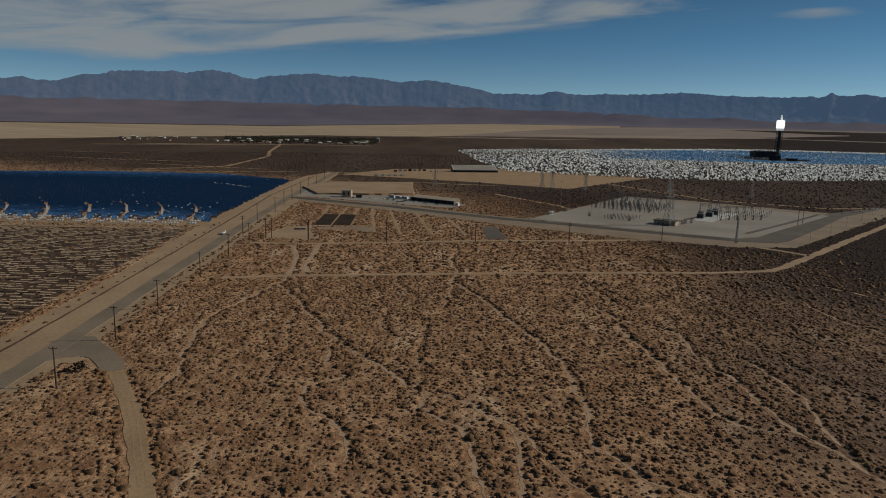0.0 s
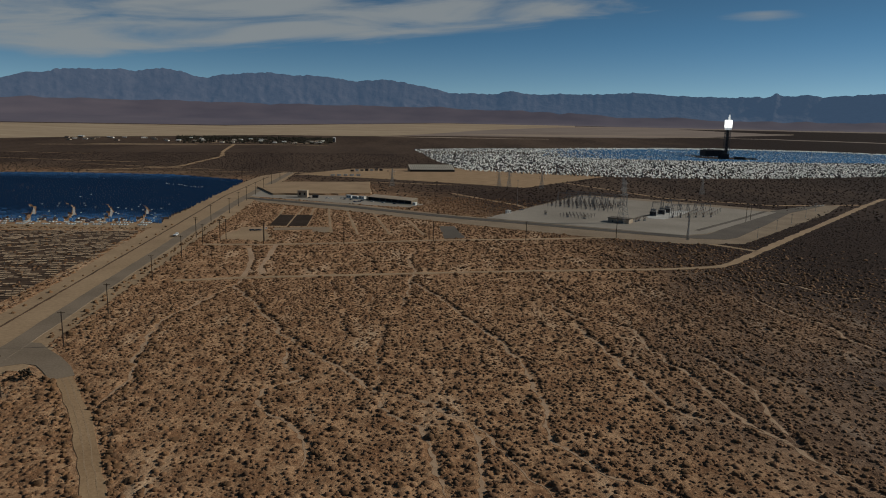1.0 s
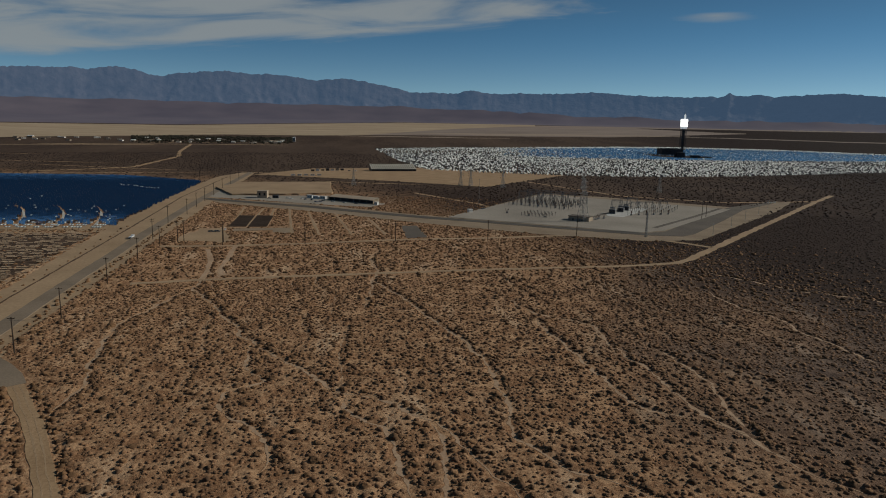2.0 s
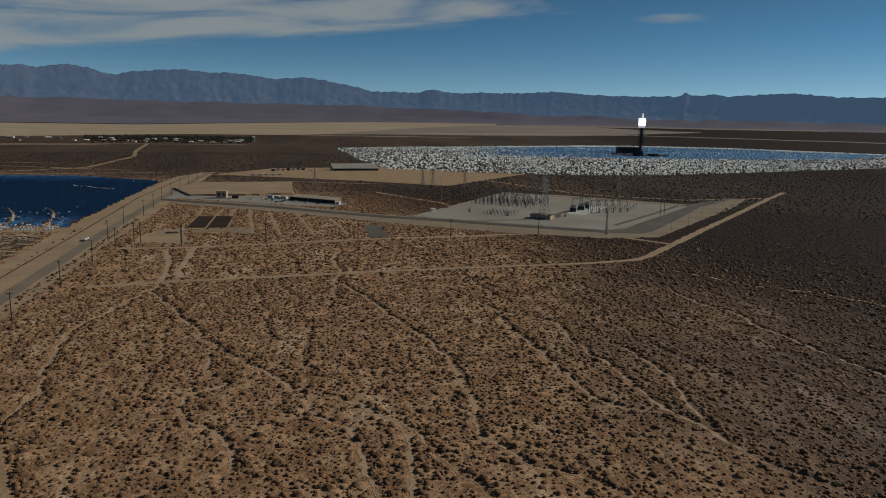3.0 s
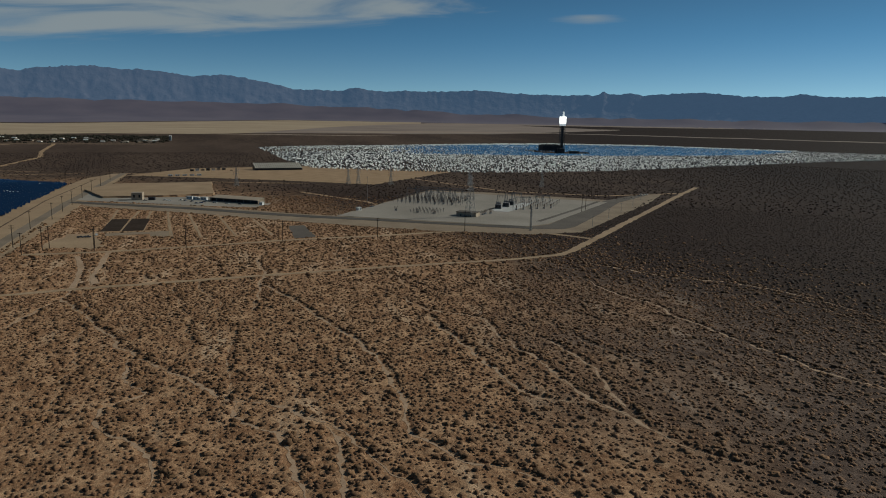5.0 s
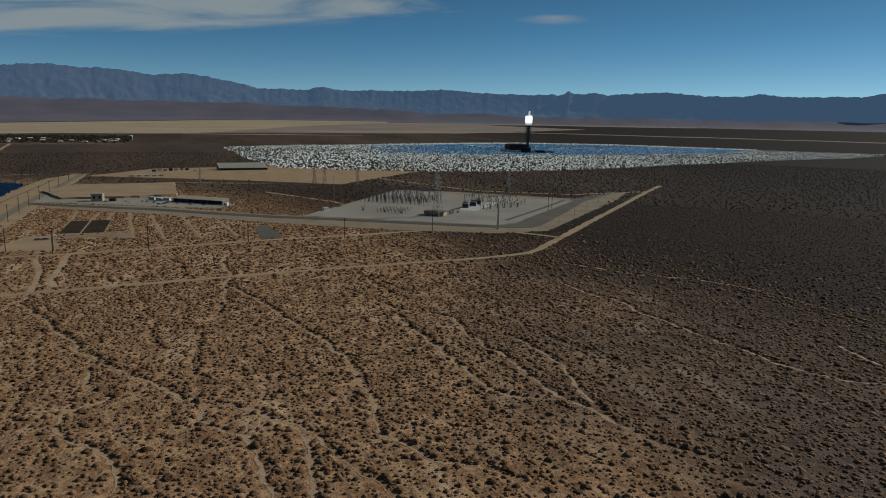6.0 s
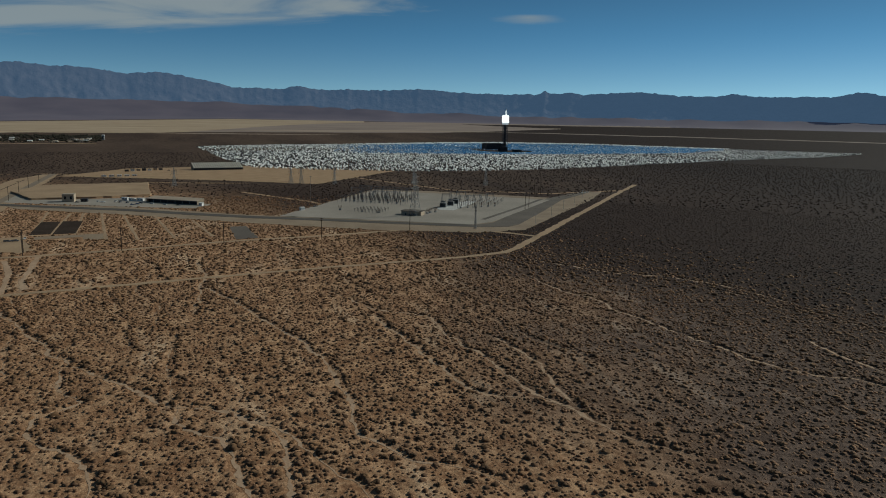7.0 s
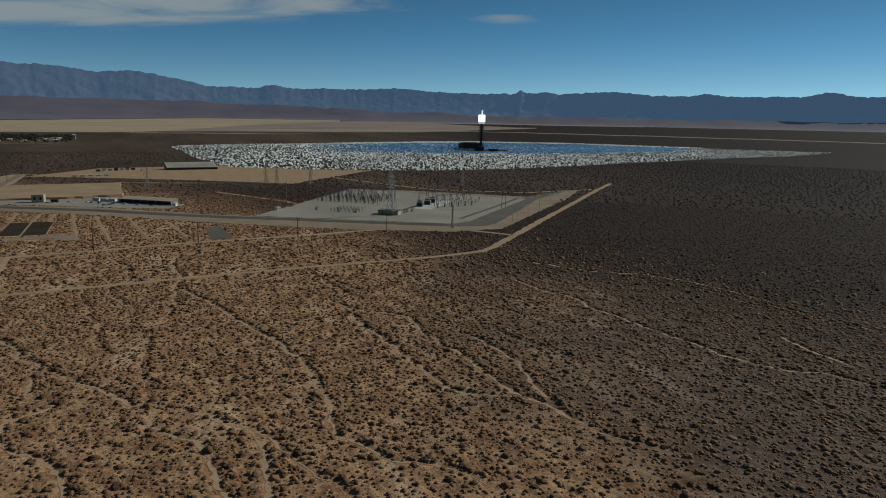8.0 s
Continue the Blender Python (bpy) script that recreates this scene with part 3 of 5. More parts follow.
# pole clearing, basins and test plots
tagged(slab("clearing", [(-144, 630), (-122, 634), (-118, 606), (-106, 568), (-112, 556), (-130, 566), (-148, 562), (-152, 585)], 0.07, SAND, wobble=4.0, seed=18), "bare sandy clearing by the pole line", "clearing")
for x0, x1 in ((-125, -109.5), (-107.5, -91)):
    tagged(slab("basin", [(x0 + 2.5, 640), (x1 + 3.0, 642), (x1, 715), (x0, 717)], 0.14, BLACK), "dark lined evaporation basin with low rims", "basin", "lined basins")
PLOT_PATHS = [((-131, 784), (-119, 636)), ((-108.5, 770), (-106, 640)), ((-97, 770), (-88, 640)), ((-80, 765), (-62, 606)), ((-119, 634), (-66, 642)), ((-58, 745), (-38, 600)), ((-30, 740), (-10, 600)), ((5, 700), (20, 600))]
for a, c in PLOT_PATHS:
    tagged(ribbon("plot_path", [a, c], 2.2, 0.12, SAND, 0.5, 19), "narrow sandy path between scrub plots", "path")
CROSSINGS = [[(-88, 440), (-95, 464), (-95, 490), (-97, 520), (-99, 546)], [(-98, 424), (-101, 450), (-106, 492), (-117, 530)]]
for line in CROSSINGS:
    tagged(ribbon("dirt_track", line, 3.4, 0.06, SAND_WASH, 1.0, 23), "pale sandy cut between two tracks", "dirt track")
tagged(slab("concrete_apron", [(-116, 630), (-64, 637), (-60, 606), (-78, 604), (-80, 622), (-114, 616)], 0.1, EARTH), "pale concrete apron beside the basins", "apron")
tagged(slab("basin", [(37, 580), (56, 584), (51, 651), (36, 650)], 0.12, GRAVEL_DARK), "grey gravel-covered plot beside the track", "plot")

# ---------------------------------------------------------------- dry washes
WASHES = []


def wash(*points):
    """The line of one dry wash, from its upper end down."""
    WASHES.append(list(points))


wash((-118, 530), (-106, 492), (-98, 436), (-99, 403), (-80, 372), (-63, 333), (-49, 301), (-35, 284), (-23, 267), (-14, 255), (-6, 243), (5, 236), (14, 227), (24, 216), (30, 204), (34, 186), (39, 175), (43, 160))
wash((10, 520), (5, 487), (9, 453), (7, 420), (20, 390), (29, 364), (37, 333), (42, 310), (51, 279), (53, 255), (51, 232), (48, 212), (50, 200), (57, 185), (62, 178), (74, 172), (82, 158))
wash((72, 396), (85, 367), (92, 345), (104, 336), (115, 322), (113, 296), (116, 255), (119, 221), (127, 198), (131, 171), (140, 156))
wash((86, 339), (89, 318), (92, 298), (92, 273), (95, 252), (96, 233), (104, 216), (116, 212), (127, 198))
wash((208, 403), (207, 370), (210, 350), (218, 330), (217, 305), (222, 275), (223, 252), (226, 232), (230, 210), (238, 197), (250, 189), (260, 167))
wash((-99, 406), (-107, 378), (-114, 347), (-117, 324), (-110, 290), (-103, 250), (-104, 226))
wash((-49, 298), (-48, 275), (-44, 266), (-36, 255), (-43, 251), (-52, 244), (-51, 230), (-44, 223), (-38, 218), (-31, 206), (-28, 186))
wash((-6, 243), (-6, 229), (-3, 222), (5, 212), (10, 195), (12, 172))
wash((131, 287), (135, 260), (133, 242), (130, 224), (127, 200))
wash((22, 217), (26, 200), (24, 180), (22, 162))
wash((223, 464), (249, 422), (268, 388), (297, 370), (314, 347), (321, 320), (324, 285))
wash((275, 235), (271, 214), (269, 190))
wash((-1, 361), (6, 407), (5, 436))
MAIN = len(WASHES)
rng = random.Random(21)
for k in range(10):
    x, y, w = rng.uniform(-120, 420), rng.uniform(400, 560), []
    lean = 0.05 + 0.22 * max(0, x) / 400
    for _ in range(rng.randint(6, 11)):
        w.append((x, y))
        step = rng.uniform(18, 36)
        y -= step
        x += step * lean + rng.gauss(0, 5)
    WASHES.append(w)


def meander(w, seed):
    out = []
    for p in along(w, 2.5):
        n = Vector((noise.noise((p.x * 0.05, p.y * 0.05, seed)), noise.noise((p.x * 0.05, p.y * 0.05, seed + 9)))) * 3.0
        n += Vector((noise.noise((p.x * 0.21, p.y * 0.21, seed)), noise.noise((p.x * 0.21, p.y * 0.21, seed + 9)))) * 2.7
        out.append((p.x + n.x, p.y + n.y))
    return out


WASHES = [meander(w, i * 1.7) for i, w in enumerate(WASHES)]
for i, w in enumerate(WASHES):
    tagged(ribbon("dry_wash", w, (lambda t: 0.8 + 2.3 * max(0, noise.noise((t * 30, i, 0)) + 0.12)) if i < MAIN else (lambda t: 0.1 + 1.3 * max(0, noise.noise((t * 31, i, 0)))), 0.03, SAND_WASH, 0.75, 40 + i, 1.6, True), "narrow winding sandy wash between shrubs", "dry wash")

# ---------------------------------------------------------------- heliostats
TOWER = (990.0, 2074.0)


def mesh_np(name, verts, tris, mats, index=None):
    me = bpy.data.meshes.new(name)
    me.vertices.add(len(verts))
    me.vertices.foreach_set("co", np.asarray(verts, np.float32).ravel())
    me.loops.add(tris.size)
    me.loops.foreach_set("vertex_index", tris.astype(np.int32).ravel())
    me.polygons.add(len(tris))
    me.polygons.foreach_set("loop_start", np.arange(0, tris.size, tris.shape[1], dtype=np.int32))
    for m in mats:
        me.materials.append(m)
    if index is not None:
        me.polygons.foreach_set("material_index", index.astype(np.int32))
    me.update(calc_edges=True)
    return new(name, me)


def level(r):
    return np.where(r < 2600, 0, 100 * (np.maximum(r - 2600, 0) / 2100) ** 1.3)


def heliostats(name, places, normals, back, label, width=2.7, height=3.4, hub=2.4, front=None, rims=True):
    """Many two-panel mirrors on posts. normals: unit vectors of the mirror side."""
    n = len(places)
    up = np.array([0, 0, 1.0])
    side = np.cross(up, normals)
    side /= np.linalg.norm(side, axis=1, keepdims=True)
    rise_v = np.cross(normals, side)
    lift = level(np.hypot(places[:, 0], places[:, 1]))
    centre = np.c_[places, hub + lift]
    verts, quads, idx = [], [], []
    for s0, s1 in ((-width - 0.15, -0.15), (0.15, width + 0.15)):
        for depth in (0.0, -0.12):
            for a, c in ((s0, -1), (s1, -1), (s1, 1), (s0, 1)):
                verts.append(centre + side * a + rise_v * (c * height / 2) + normals * depth)
    for p in (0, 8):
        for q, k in (((0, 1, 2, 3), 0), ((7, 6, 5, 4), 1), ((0, 4, 5, 1), 1), ((1, 5, 6, 2), 1), ((2, 6, 7, 3), 1), ((3, 7, 4, 0), 1)):
            if rims or q in ((0, 1, 2, 3), (7, 6, 5, 4)):
                quads.append([p + i for i in q])
                idx.append(k)
    for z in (-0.3, hub):
        for dx, dy in ((-0.13, -0.13), (0.13, -0.13), (0.0, 0.15)):
            verts.append(np.c_[places + np.array([dx, dy]), z + lift] - normals * (0.25 if z > 0 else 0.25) * np.array([1, 1, 0]))
    for a, c in ((0, 1), (1, 2), (2, 0)):
        quads.append([16 + a, 16 + c, 19 + c, 19 + a])
        idx.append(2)
    v = np.stack(verts, 1).reshape(-1, 3)
    k = len(verts)
    q = (np.array(quads)[None] + (np.arange(n) * k)[:, None, None]).reshape(-1, 4)
    ob = mesh_np(name, v, q, [front or MIRROR, back, GALVANISED], np.tile(np.array(idx), n))
    return tagged(ob, label, "heliostats", kind="stuff")


def rows_round(centre, r0, r1, gap, pitch, keep, seed, jitter=(0.9, 0.9)):
    """Places on rings round a tower."""
    g = np.random.default_rng(seed)
    out, r, k = [], r0, 0
    while r < r1:
        n = int(2 * np.pi * r / pitch)
        a = (np.arange(n) + 0.5 * (k % 2)) / n * 2 * np.pi
        p = np.c_[centre[0] + r * np.cos(a), centre[1] + r * np.sin(a)] + g.normal(0, 1, (n, 2)) * np.array(jitter)
        out.append(p[keep(p[:, 0], p[:, 1])])
        r += gap
        k += 1
    return np.concatenate(out)


def aimed(n, v, spread, seed):
    g = np.random.default_rng(seed)
    w = np.array(v)[None] + g.normal(0, spread, (n, 3))
    return w / np.linalg.norm(w, axis=1, keepdims=True)


def west_field(x, y):
    edge = np.interp(y, [150, 290, 373, 508, 678, 1092, 1180], [-190, -200, -205, -210, -222, -238, -240]) - 3
    far = np.interp(x, [-735, -570, -373, -229], [1108, 1152, 1146, 1058])
    lane = ~((y > 606) & (y < 622))
    return (x < edge) & (y > 170) & (y < far) & (x > -900) & lane


LANE_AZ = (-32.6, -30.1, -27.4, -24.85, -22.37, -19.9)


def lane_x(k, y):
    """Curved service lanes between the mirrors, which swing out in the middle."""
    near, far = np.maximum(722 - y, 0) / 87, np.maximum(y - 722, 0) / 43
    return y * np.tan(np.radians(LANE_AZ[k] - 0.65 * near ** 2 - 0.42 * far ** 2))


def lanes(x, y):
    ok = west_field(x, y)
    for k in range(len(LANE_AZ)):
        ok &= ~((np.abs(x - lane_x(k, y)) < 3.5) & (y < 772))
    return ok


near_rows = rows_round((-300.0, -4000.0), 4100, 4700, 5.4, 9.0, lambda x, y: west_field(x, y) & (y < 602), 3, (1.6, 0.45))
near_rows = near_rows[np.random.default_rng(31).uniform(0, 1, len(near_rows)) > 0.2]
# field ground with the shade between the stowed rows put into its colour
tagged(slab("shaded_field_ground", [(-205, 172), (-206, 290), (-212, 373), (-218, 508), (-226, 602), (-890, 590), (-890, 172)], 0.03, SOIL_AND_SHADE), "brown ground darkened for the shade under the stowed heliostats", "ground")
far_rows = rows_round((-1000.0, -2900.0), 3000, 4300, 6.2, 5.3, lambda x, y: lanes(x, y) & (y > 640 + 14 * np.abs(np.sin(x * 0.37 + y))), 4, (0.5, 0.4))


def tilted(p, seed):
    """Mirror sides turned south: steep at both ends of the field, flat in its middle."""
    rise_deg = np.interp(p[:, 1], [640, 760, 820, 900, 960, 1150], [7, 19, 40, 44, 20, 6.5])
    e = np.radians(rise_deg + np.random.default_rng(seed).normal(0, 1.4, len(p)))
    v = np.c_[np.full(len(p), -0.06), -np.cos(e), np.sin(e)] + np.random.default_rng(seed + 1).normal(0, 0.012, (len(p), 3))
    return v / np.linalg.norm(v, axis=1, keepdims=True)


g = np.random.default_rng(14)
heliostats("heliostat_field", near_rows, aimed(len(near_rows), (0.0, 0.16, -0.985), 0.03, 5), BACK_DULL, "rows of stowed heliostats with dusty backs turned up beside the road", 3.3, 1.3, 1.6, rims=False)
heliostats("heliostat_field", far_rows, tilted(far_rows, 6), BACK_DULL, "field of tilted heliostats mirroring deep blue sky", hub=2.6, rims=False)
# undersized pale panels, added to stand for glints in the mirror field
odd = np.c_[g.uniform(-420, -225, 40), 640 + 120 * g.power(0.6, 40)]
odd = np.concatenate([odd[west_field(odd[:, 0], odd[:, 1])], np.c_[np.linspace(-328, -267, 15) + g.normal(0, 2, 15), np.linspace(984, 940, 15) + g.normal(0, 3, 15)], np.c_[g.uniform(-620, -250, 9), g.uniform(700, 1150, 9)]])
odd = odd[west_field(odd[:, 0], odd[:, 1])]
heliostats("heliostat_field", odd, aimed(len(odd), (-0.62, 0.62, -0.30), 0.2, 15), MIRROR_BACK, "small pale panels standing in for glints among the blue mirrors", 0.7, 0.6, 4.6)
edge_row = np.array([(x + 2.5 * math.sin(7 * x), y) for y in (622, 634, 648) for x in np.arange(-640, -224 - 0.06 * (y - 600), 7.5)])
heliostats("heliostat_field", edge_row, aimed(len(edge_row), (0.10, 0.45, -0.88), 0.08, 16), MIRROR_BACK, "row of half-lowered heliostats with pale backs along the lane", 2.2, 2.0, 2.4)
tagged(ribbon("service_lane", [(-900, 600), (-386, 616), (-293, 624), (-222, 632)], 32, 0.07, SAND, 1.0, 22, 10), "pale sandy lane through the heliostat field", "lane")
for k in range(len(LANE_AZ)):
    tagged(ribbon("service_lane", [(float(lane_x(k, y)), y) for y in range(636, 770, 6)], 2.4, 0.07, CONCRETE, 0.3, 60 + k), "pale curved lane between the blue mirrors", "lane")


def east_field(x, y):
    near = np.interp(x, [38, 85, 126, 229, 374, 524, 693, 847, 1064, 1644, 2270], [2310, 1665, 1385, 1322, 1268, 1255, 1285, 1330, 1419, 1633, 1791])
    far = np.interp(x, [38, 300, 639, 1000, 1260, 1580, 1912, 2270], [2320, 2500, 2600, 2660, 2640, 2500, 2195, 1800])
    d = np.hypot(x - TOWER[0], y - TOWER[1])
    return (x > 40) & (x < 2265) & (y > near) & (y < far) & (d > 95)


def pale_side(x, y):
    d = np.hypot(x - TOWER[0], y - TOWER[1])
    west = np.degrees(np.arctan2(x, y)) < 11 + 7 * np.random.default_rng(77).uniform(0, 1, len(x))
    stray = np.random.default_rng(78).uniform(0, 1, len(x)) < 0.33
    return (y < TOWER[1] - 195 + 0.00025 * (x - TOWER[0]) ** 2) | (d > 1250) | west | stray


both = rows_round(TOWER, 100, 1500, 10.2, 7.0, east_field, 7)
pale = pale_side(both[:, 0], both[:, 1])
rim_band = both[:, 1] > np.interp(both[:, 0], [38, 300, 639, 1000, 1260, 1580, 1912, 2270], [2320, 2500, 2600, 2660, 2640, 2500, 2195, 1800]) - 60
white = both[pale]
blue = both[~pale & ~rim_band]
rim_row = both[~pale & rim_band]
# random share of backs drawn in the shade colour, for a speckled field
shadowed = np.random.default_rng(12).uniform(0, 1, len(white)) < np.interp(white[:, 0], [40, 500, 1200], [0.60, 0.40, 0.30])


def backs_lit(p, spread, seed):
    """Mirror sides turned away so that the backs catch the sun."""
    away = -p / np.linalg.norm(p, axis=1, keepdims=True)
    face = np.c_[0.62 * away + np.array([0.60, 0.0]), np.full(len(p), 0.30)]
    face += np.random.default_rng(seed).normal(0, spread, face.shape)
    return -face / np.linalg.norm(face, axis=1, keepdims=True)


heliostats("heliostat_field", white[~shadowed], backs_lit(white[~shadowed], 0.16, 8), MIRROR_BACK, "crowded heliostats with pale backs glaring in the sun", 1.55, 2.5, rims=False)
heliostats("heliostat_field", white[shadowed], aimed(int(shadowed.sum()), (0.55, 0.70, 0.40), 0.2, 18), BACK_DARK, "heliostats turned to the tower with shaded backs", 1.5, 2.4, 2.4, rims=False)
heliostats("heliostat_field", blue, aimed(len(blue), (-0.15, -0.98, 0.11), 0.02, 9), MIRROR_BACK, "far heliostats round the tower mirroring blue sky", 2.2, 3.0, front=MIRROR_BRIGHT, rims=False)
heliostats("heliostat_field", rim_row, backs_lit(rim_row, 0.08, 10), MIRROR_BACK, "outermost heliostats shining white behind the tower", 2.9, 3.8, 3.2)

# ---------------------------------------------------------------- solar tower


def lattice_leg(bm, corners, z0, z1, panels, w0, w1, bar_w):
    """Four-legged lattice between two square sections."""
    sq = [(-1, -1), (1, -1), (1, 1), (-1, 1)]
    prev = None
    for k in range(panels + 1):
        t = k / panels
        h, z = w0 + (w1 - w0) * t, z0 + (z1 - z0) * t
        ring = [(corners[0] + a * h / 2, corners[1] + c * h / 2, z) for a, c in sq]
        for i in range(4):
            bar(bm, ring[i], ring[(i + 1) % 4], bar_w * 0.6)
            if prev:
                bar(bm, prev[i], ring[i], bar_w)
                bar(bm, prev[i], ring[(i + 1) % 4], bar_w * 0.55)
                bar(bm, prev[(i + 1) % 4], ring[i], bar_w * 0.55)
        prev = ring


def glow_material(name, colour, strength):
    m = bpy.data.materials.new(name)
    m.use_nodes = True
    nd, ln = m.node_tree.nodes, m.node_tree.links
    b = nd["Principled BSDF"]
    b.inputs["Base Color"].default_value = (0.8, 0.8, 0.78, 1)
    n = nd.new("ShaderNodeTexNoise")
    n.inputs["Scale"].default_value = 0.2
    tc = nd.new("ShaderNodeTexCoord")
    ln.new(tc.outputs["Object"], n.inputs["Vector"])
    mr = nd.new("ShaderNodeMapRange")
    mr.inputs["To Min"].default_value, mr.inputs["To Max"].default_value = strength * 0.7, strength * 1.2
    ln.new(n.outputs["Fac"], mr.inputs["Value"])
    b.inputs["Emission Color"].default_value = (*colour, 1)
    ln.new(mr.outputs[0], b.inputs["Emission Strength"])
    return m


# concentrated sunlight on receiver, shield, cap and mast is put in as emission
GLOW = glow_material("glowing_receiver", (1.0, 0.99, 0.96), 2.2)
GLOW_DIM = glow_material("lit_heat_shield", (0.92, 0.95, 1.0), 0.55)


def solar_tower():
    t = tagged(empty("solar_tower", pose(*TOWER, 0)), "tall dark steel solar tower with a blazing white receiver", "tower")
    bm = bmesh.new()
    lattice_leg(bm, (0, 0), 0, 88, 9, 15, 12.5, 1.1)
    part("lattice", bm, STEEL_GREY, t)
    bm = bmesh.new()
    box(bm, -3.4, 3.4, -3.4, 3.4, 0, 88, 0.4)
    part("core", bm, STEEL_DARK, t)
    bm = bmesh.new()
    box(bm, -7.6, 7.6, -7.6, 7.6, 88, 95, 0.5)
    part("heat_shield", bm, GLOW_DIM, t, "pale sunlit heat shield")
    bm = bmesh.new()
    box(bm, -8.6, 8.6, -8.6, 8.6, 95, 117, 0.6)
    for k in range(-3, 4):
        box(bm, k * 2.5 - 0.15, k * 2.5 + 0.15, -8.9, -8.6, 96, 116)
    part("receiver", bm, GLOW, t, "blazing white boiler receiver")
    bm = bmesh.new()
    box(bm, -7, 7, -7, 7, 117, 119, 0.3)
    part("cap", bm, GLOW_DIM, t)
    bm = bmesh.new()
    lattice_leg(bm, (1.5, 0), 119, 133, 4, 4.5, 2.6, 0.8)
    box(bm, 0.5, 2.5, -1, 1, 119, 131)
    part("top_mast", bm, GLOW_DIM, t, "sunlit mast above the receiver")
    bm = bmesh.new()
    bar(bm, (1.5, 0, 130), (1.5, 0, 141), 1.2, 0.5, 6)
    # white stands in for the glare on the antenna
    part("antenna", bm, WHITE_PAINT, t)
    for k in range(6):
        bm = bmesh.new()
        box(bm, -6.4, 6.4, -6.4, 6.4, 12 + 13 * k, 12.6 + 13 * k)
        part("platform", bm, STEEL_DARK, t)
    return t


def condenser():
    """Air-cooled condenser: a dark fan deck on stilts."""
    c = tagged(empty("condenser", pose(TOWER[0] - 46, TOWER[1] - 8, 0)), "dark air-cooled condenser deck on stilts beside the tower", "power plant")
    bm = bmesh.new()
    box(bm, -30, 30, -20, 20, 9, 27, 0.5)
    for k in range(-4, 5):
        box(bm, k * 7 - 0.3, k * 7 + 0.3, -20.5, -20, 9, 27)
    part("deck", bm, STEEL_DARK, c)
    for k in range(6):
        for s in (-16, 16):
            bm = bmesh.new()
            bar(bm, (-28 + k * 11.2, s, -0.3), (-28 + k * 11.2, s, 9), 1.6)
            part("stilt", bm, STEEL_DARK, c)
    bm = bmesh.new()
    for k in range(5):
        tube(bm, -24 + k * 12, 0, 27, 29, 5, 5.4)
    part("fan_shroud", bm, STEEL_DARK, c)
    return c


def plant_hall(x, y, w, d, h, mat, label):
    b = tagged(empty("plant_building", pose(x, y, 0)), label, "building")
    bm = bmesh.new()
    box(bm, -w / 2, w / 2, -d / 2, d / 2, -0.3, h, 0.15)
    part("wall", bm, mat, b)
    bm = bmesh.new()
    box(bm, -w / 2 - 0.4, w / 2 + 0.4, -d / 2 - 0.4, d / 2 + 0.4, h, h + 0.6, 0.1)
    part("roof", bm, STEEL_DARK, b)
    bm = bmesh.new()
    box(bm, -2, 2, -d / 2 - 0.15, -d / 2 + 0.05, -0.2, min(4, h * 0.8))
    part("door", bm, GLASS_DARK, b)
    return b


solar_tower()
condenser()
plant_hall(TOWER[0] - 18, TOWER[1] - 24, 26, 18, 16, STEEL_DARK, "dark turbine hall at the foot of the tower")
plant_hall(TOWER[0] + 30, TOWER[1] - 30, 26, 16, 8, STEEL_DARK, "low dark plant building by the tower")
plant_hall(TOWER[0] + 66, TOWER[1] - 34, 22, 12, 5, TAN_PAINT, "low tan plant building by the tower")
plant_hall(TOWER[0] - 250, TOWER[1] - 40, 14, 8, 5, WHITE_PAINT, "small white service building among the mirrors")

# ---------------------------------------------------------------- poles and pylons


def utility_pole(height, double=False):
    p = empty("utility_pole")
    bm = bmesh.new()
    bar(bm, (0, 0, -0.6), (0, 0, height), 0.62, 0.42, 8)
    part("shaft", bm, POLE_WOOD, p)
    for z in ((height - 0.5, height - 2.2) if double else (height - 0.6,)):
        bm = bmesh.new()
        box(bm, -1.6, 1.6, -0.22, -0.08, z - 0.1, z + 0.1)
        arm = part("crossarm", bm, POLE_WOOD, p)
        for x in (-1.45, -0.6, 0.6, 1.45):
            bm = bmesh.new()
            tube(bm, x, -0.15, z + 0.1, z + 0.42, 0.08, 0.05, 6)
            part("insulator", bm, PORCELAIN, arm)
        bm = bmesh.new()
        bar(bm, (-1.1, -0.15, z - 0.05), (0, -0.15, z - 0.9), 0.08)
        bar(bm, (1.1, -0.15, z - 0.05), (0, -0.15, z - 0.9), 0.08)
        part("brace", bm, GALVANISED, p)
    return p


def place_all(first, spots, label, category, group, turn=0.0):
    """The first thing at the first spot and copies at the others."""
    tagged(first, label, category, group)
    for k, s in enumerate(spots):
        m = pose(s[0], s[1], s[2] if len(s) > 2 and s[2] is not None else 0, 0, 0, s[3] if len(s) > 3 else turn)
        if k:
            copy_thing(first, m)
        else:
            first.matrix_world = m


place_all(utility_pole(16), [(-141, 239), (-145, 294), (-147, 345), (-151, 419), (-155, 489), (-155, 542), (-181, 663), (-178, 722), (-182, 780), (-185, 835), (-188, 900), (-191, 970), (-195, 1050), (-198, 1140), (-140, 184), (-138, 130)],
          "tall dark wooden utility pole with a crossarm beside the road", "utility pole", "roadside pole line")
place_all(utility_pole(17, True), [(-46, 552), (27, 567), (106, 572), (-109, 547), (-111, 560), (-146, 559), (-143, 566), (-169, 573)], "dark wooden utility pole with two crossarms on the service track", "utility pole", "service track pole line", 8)
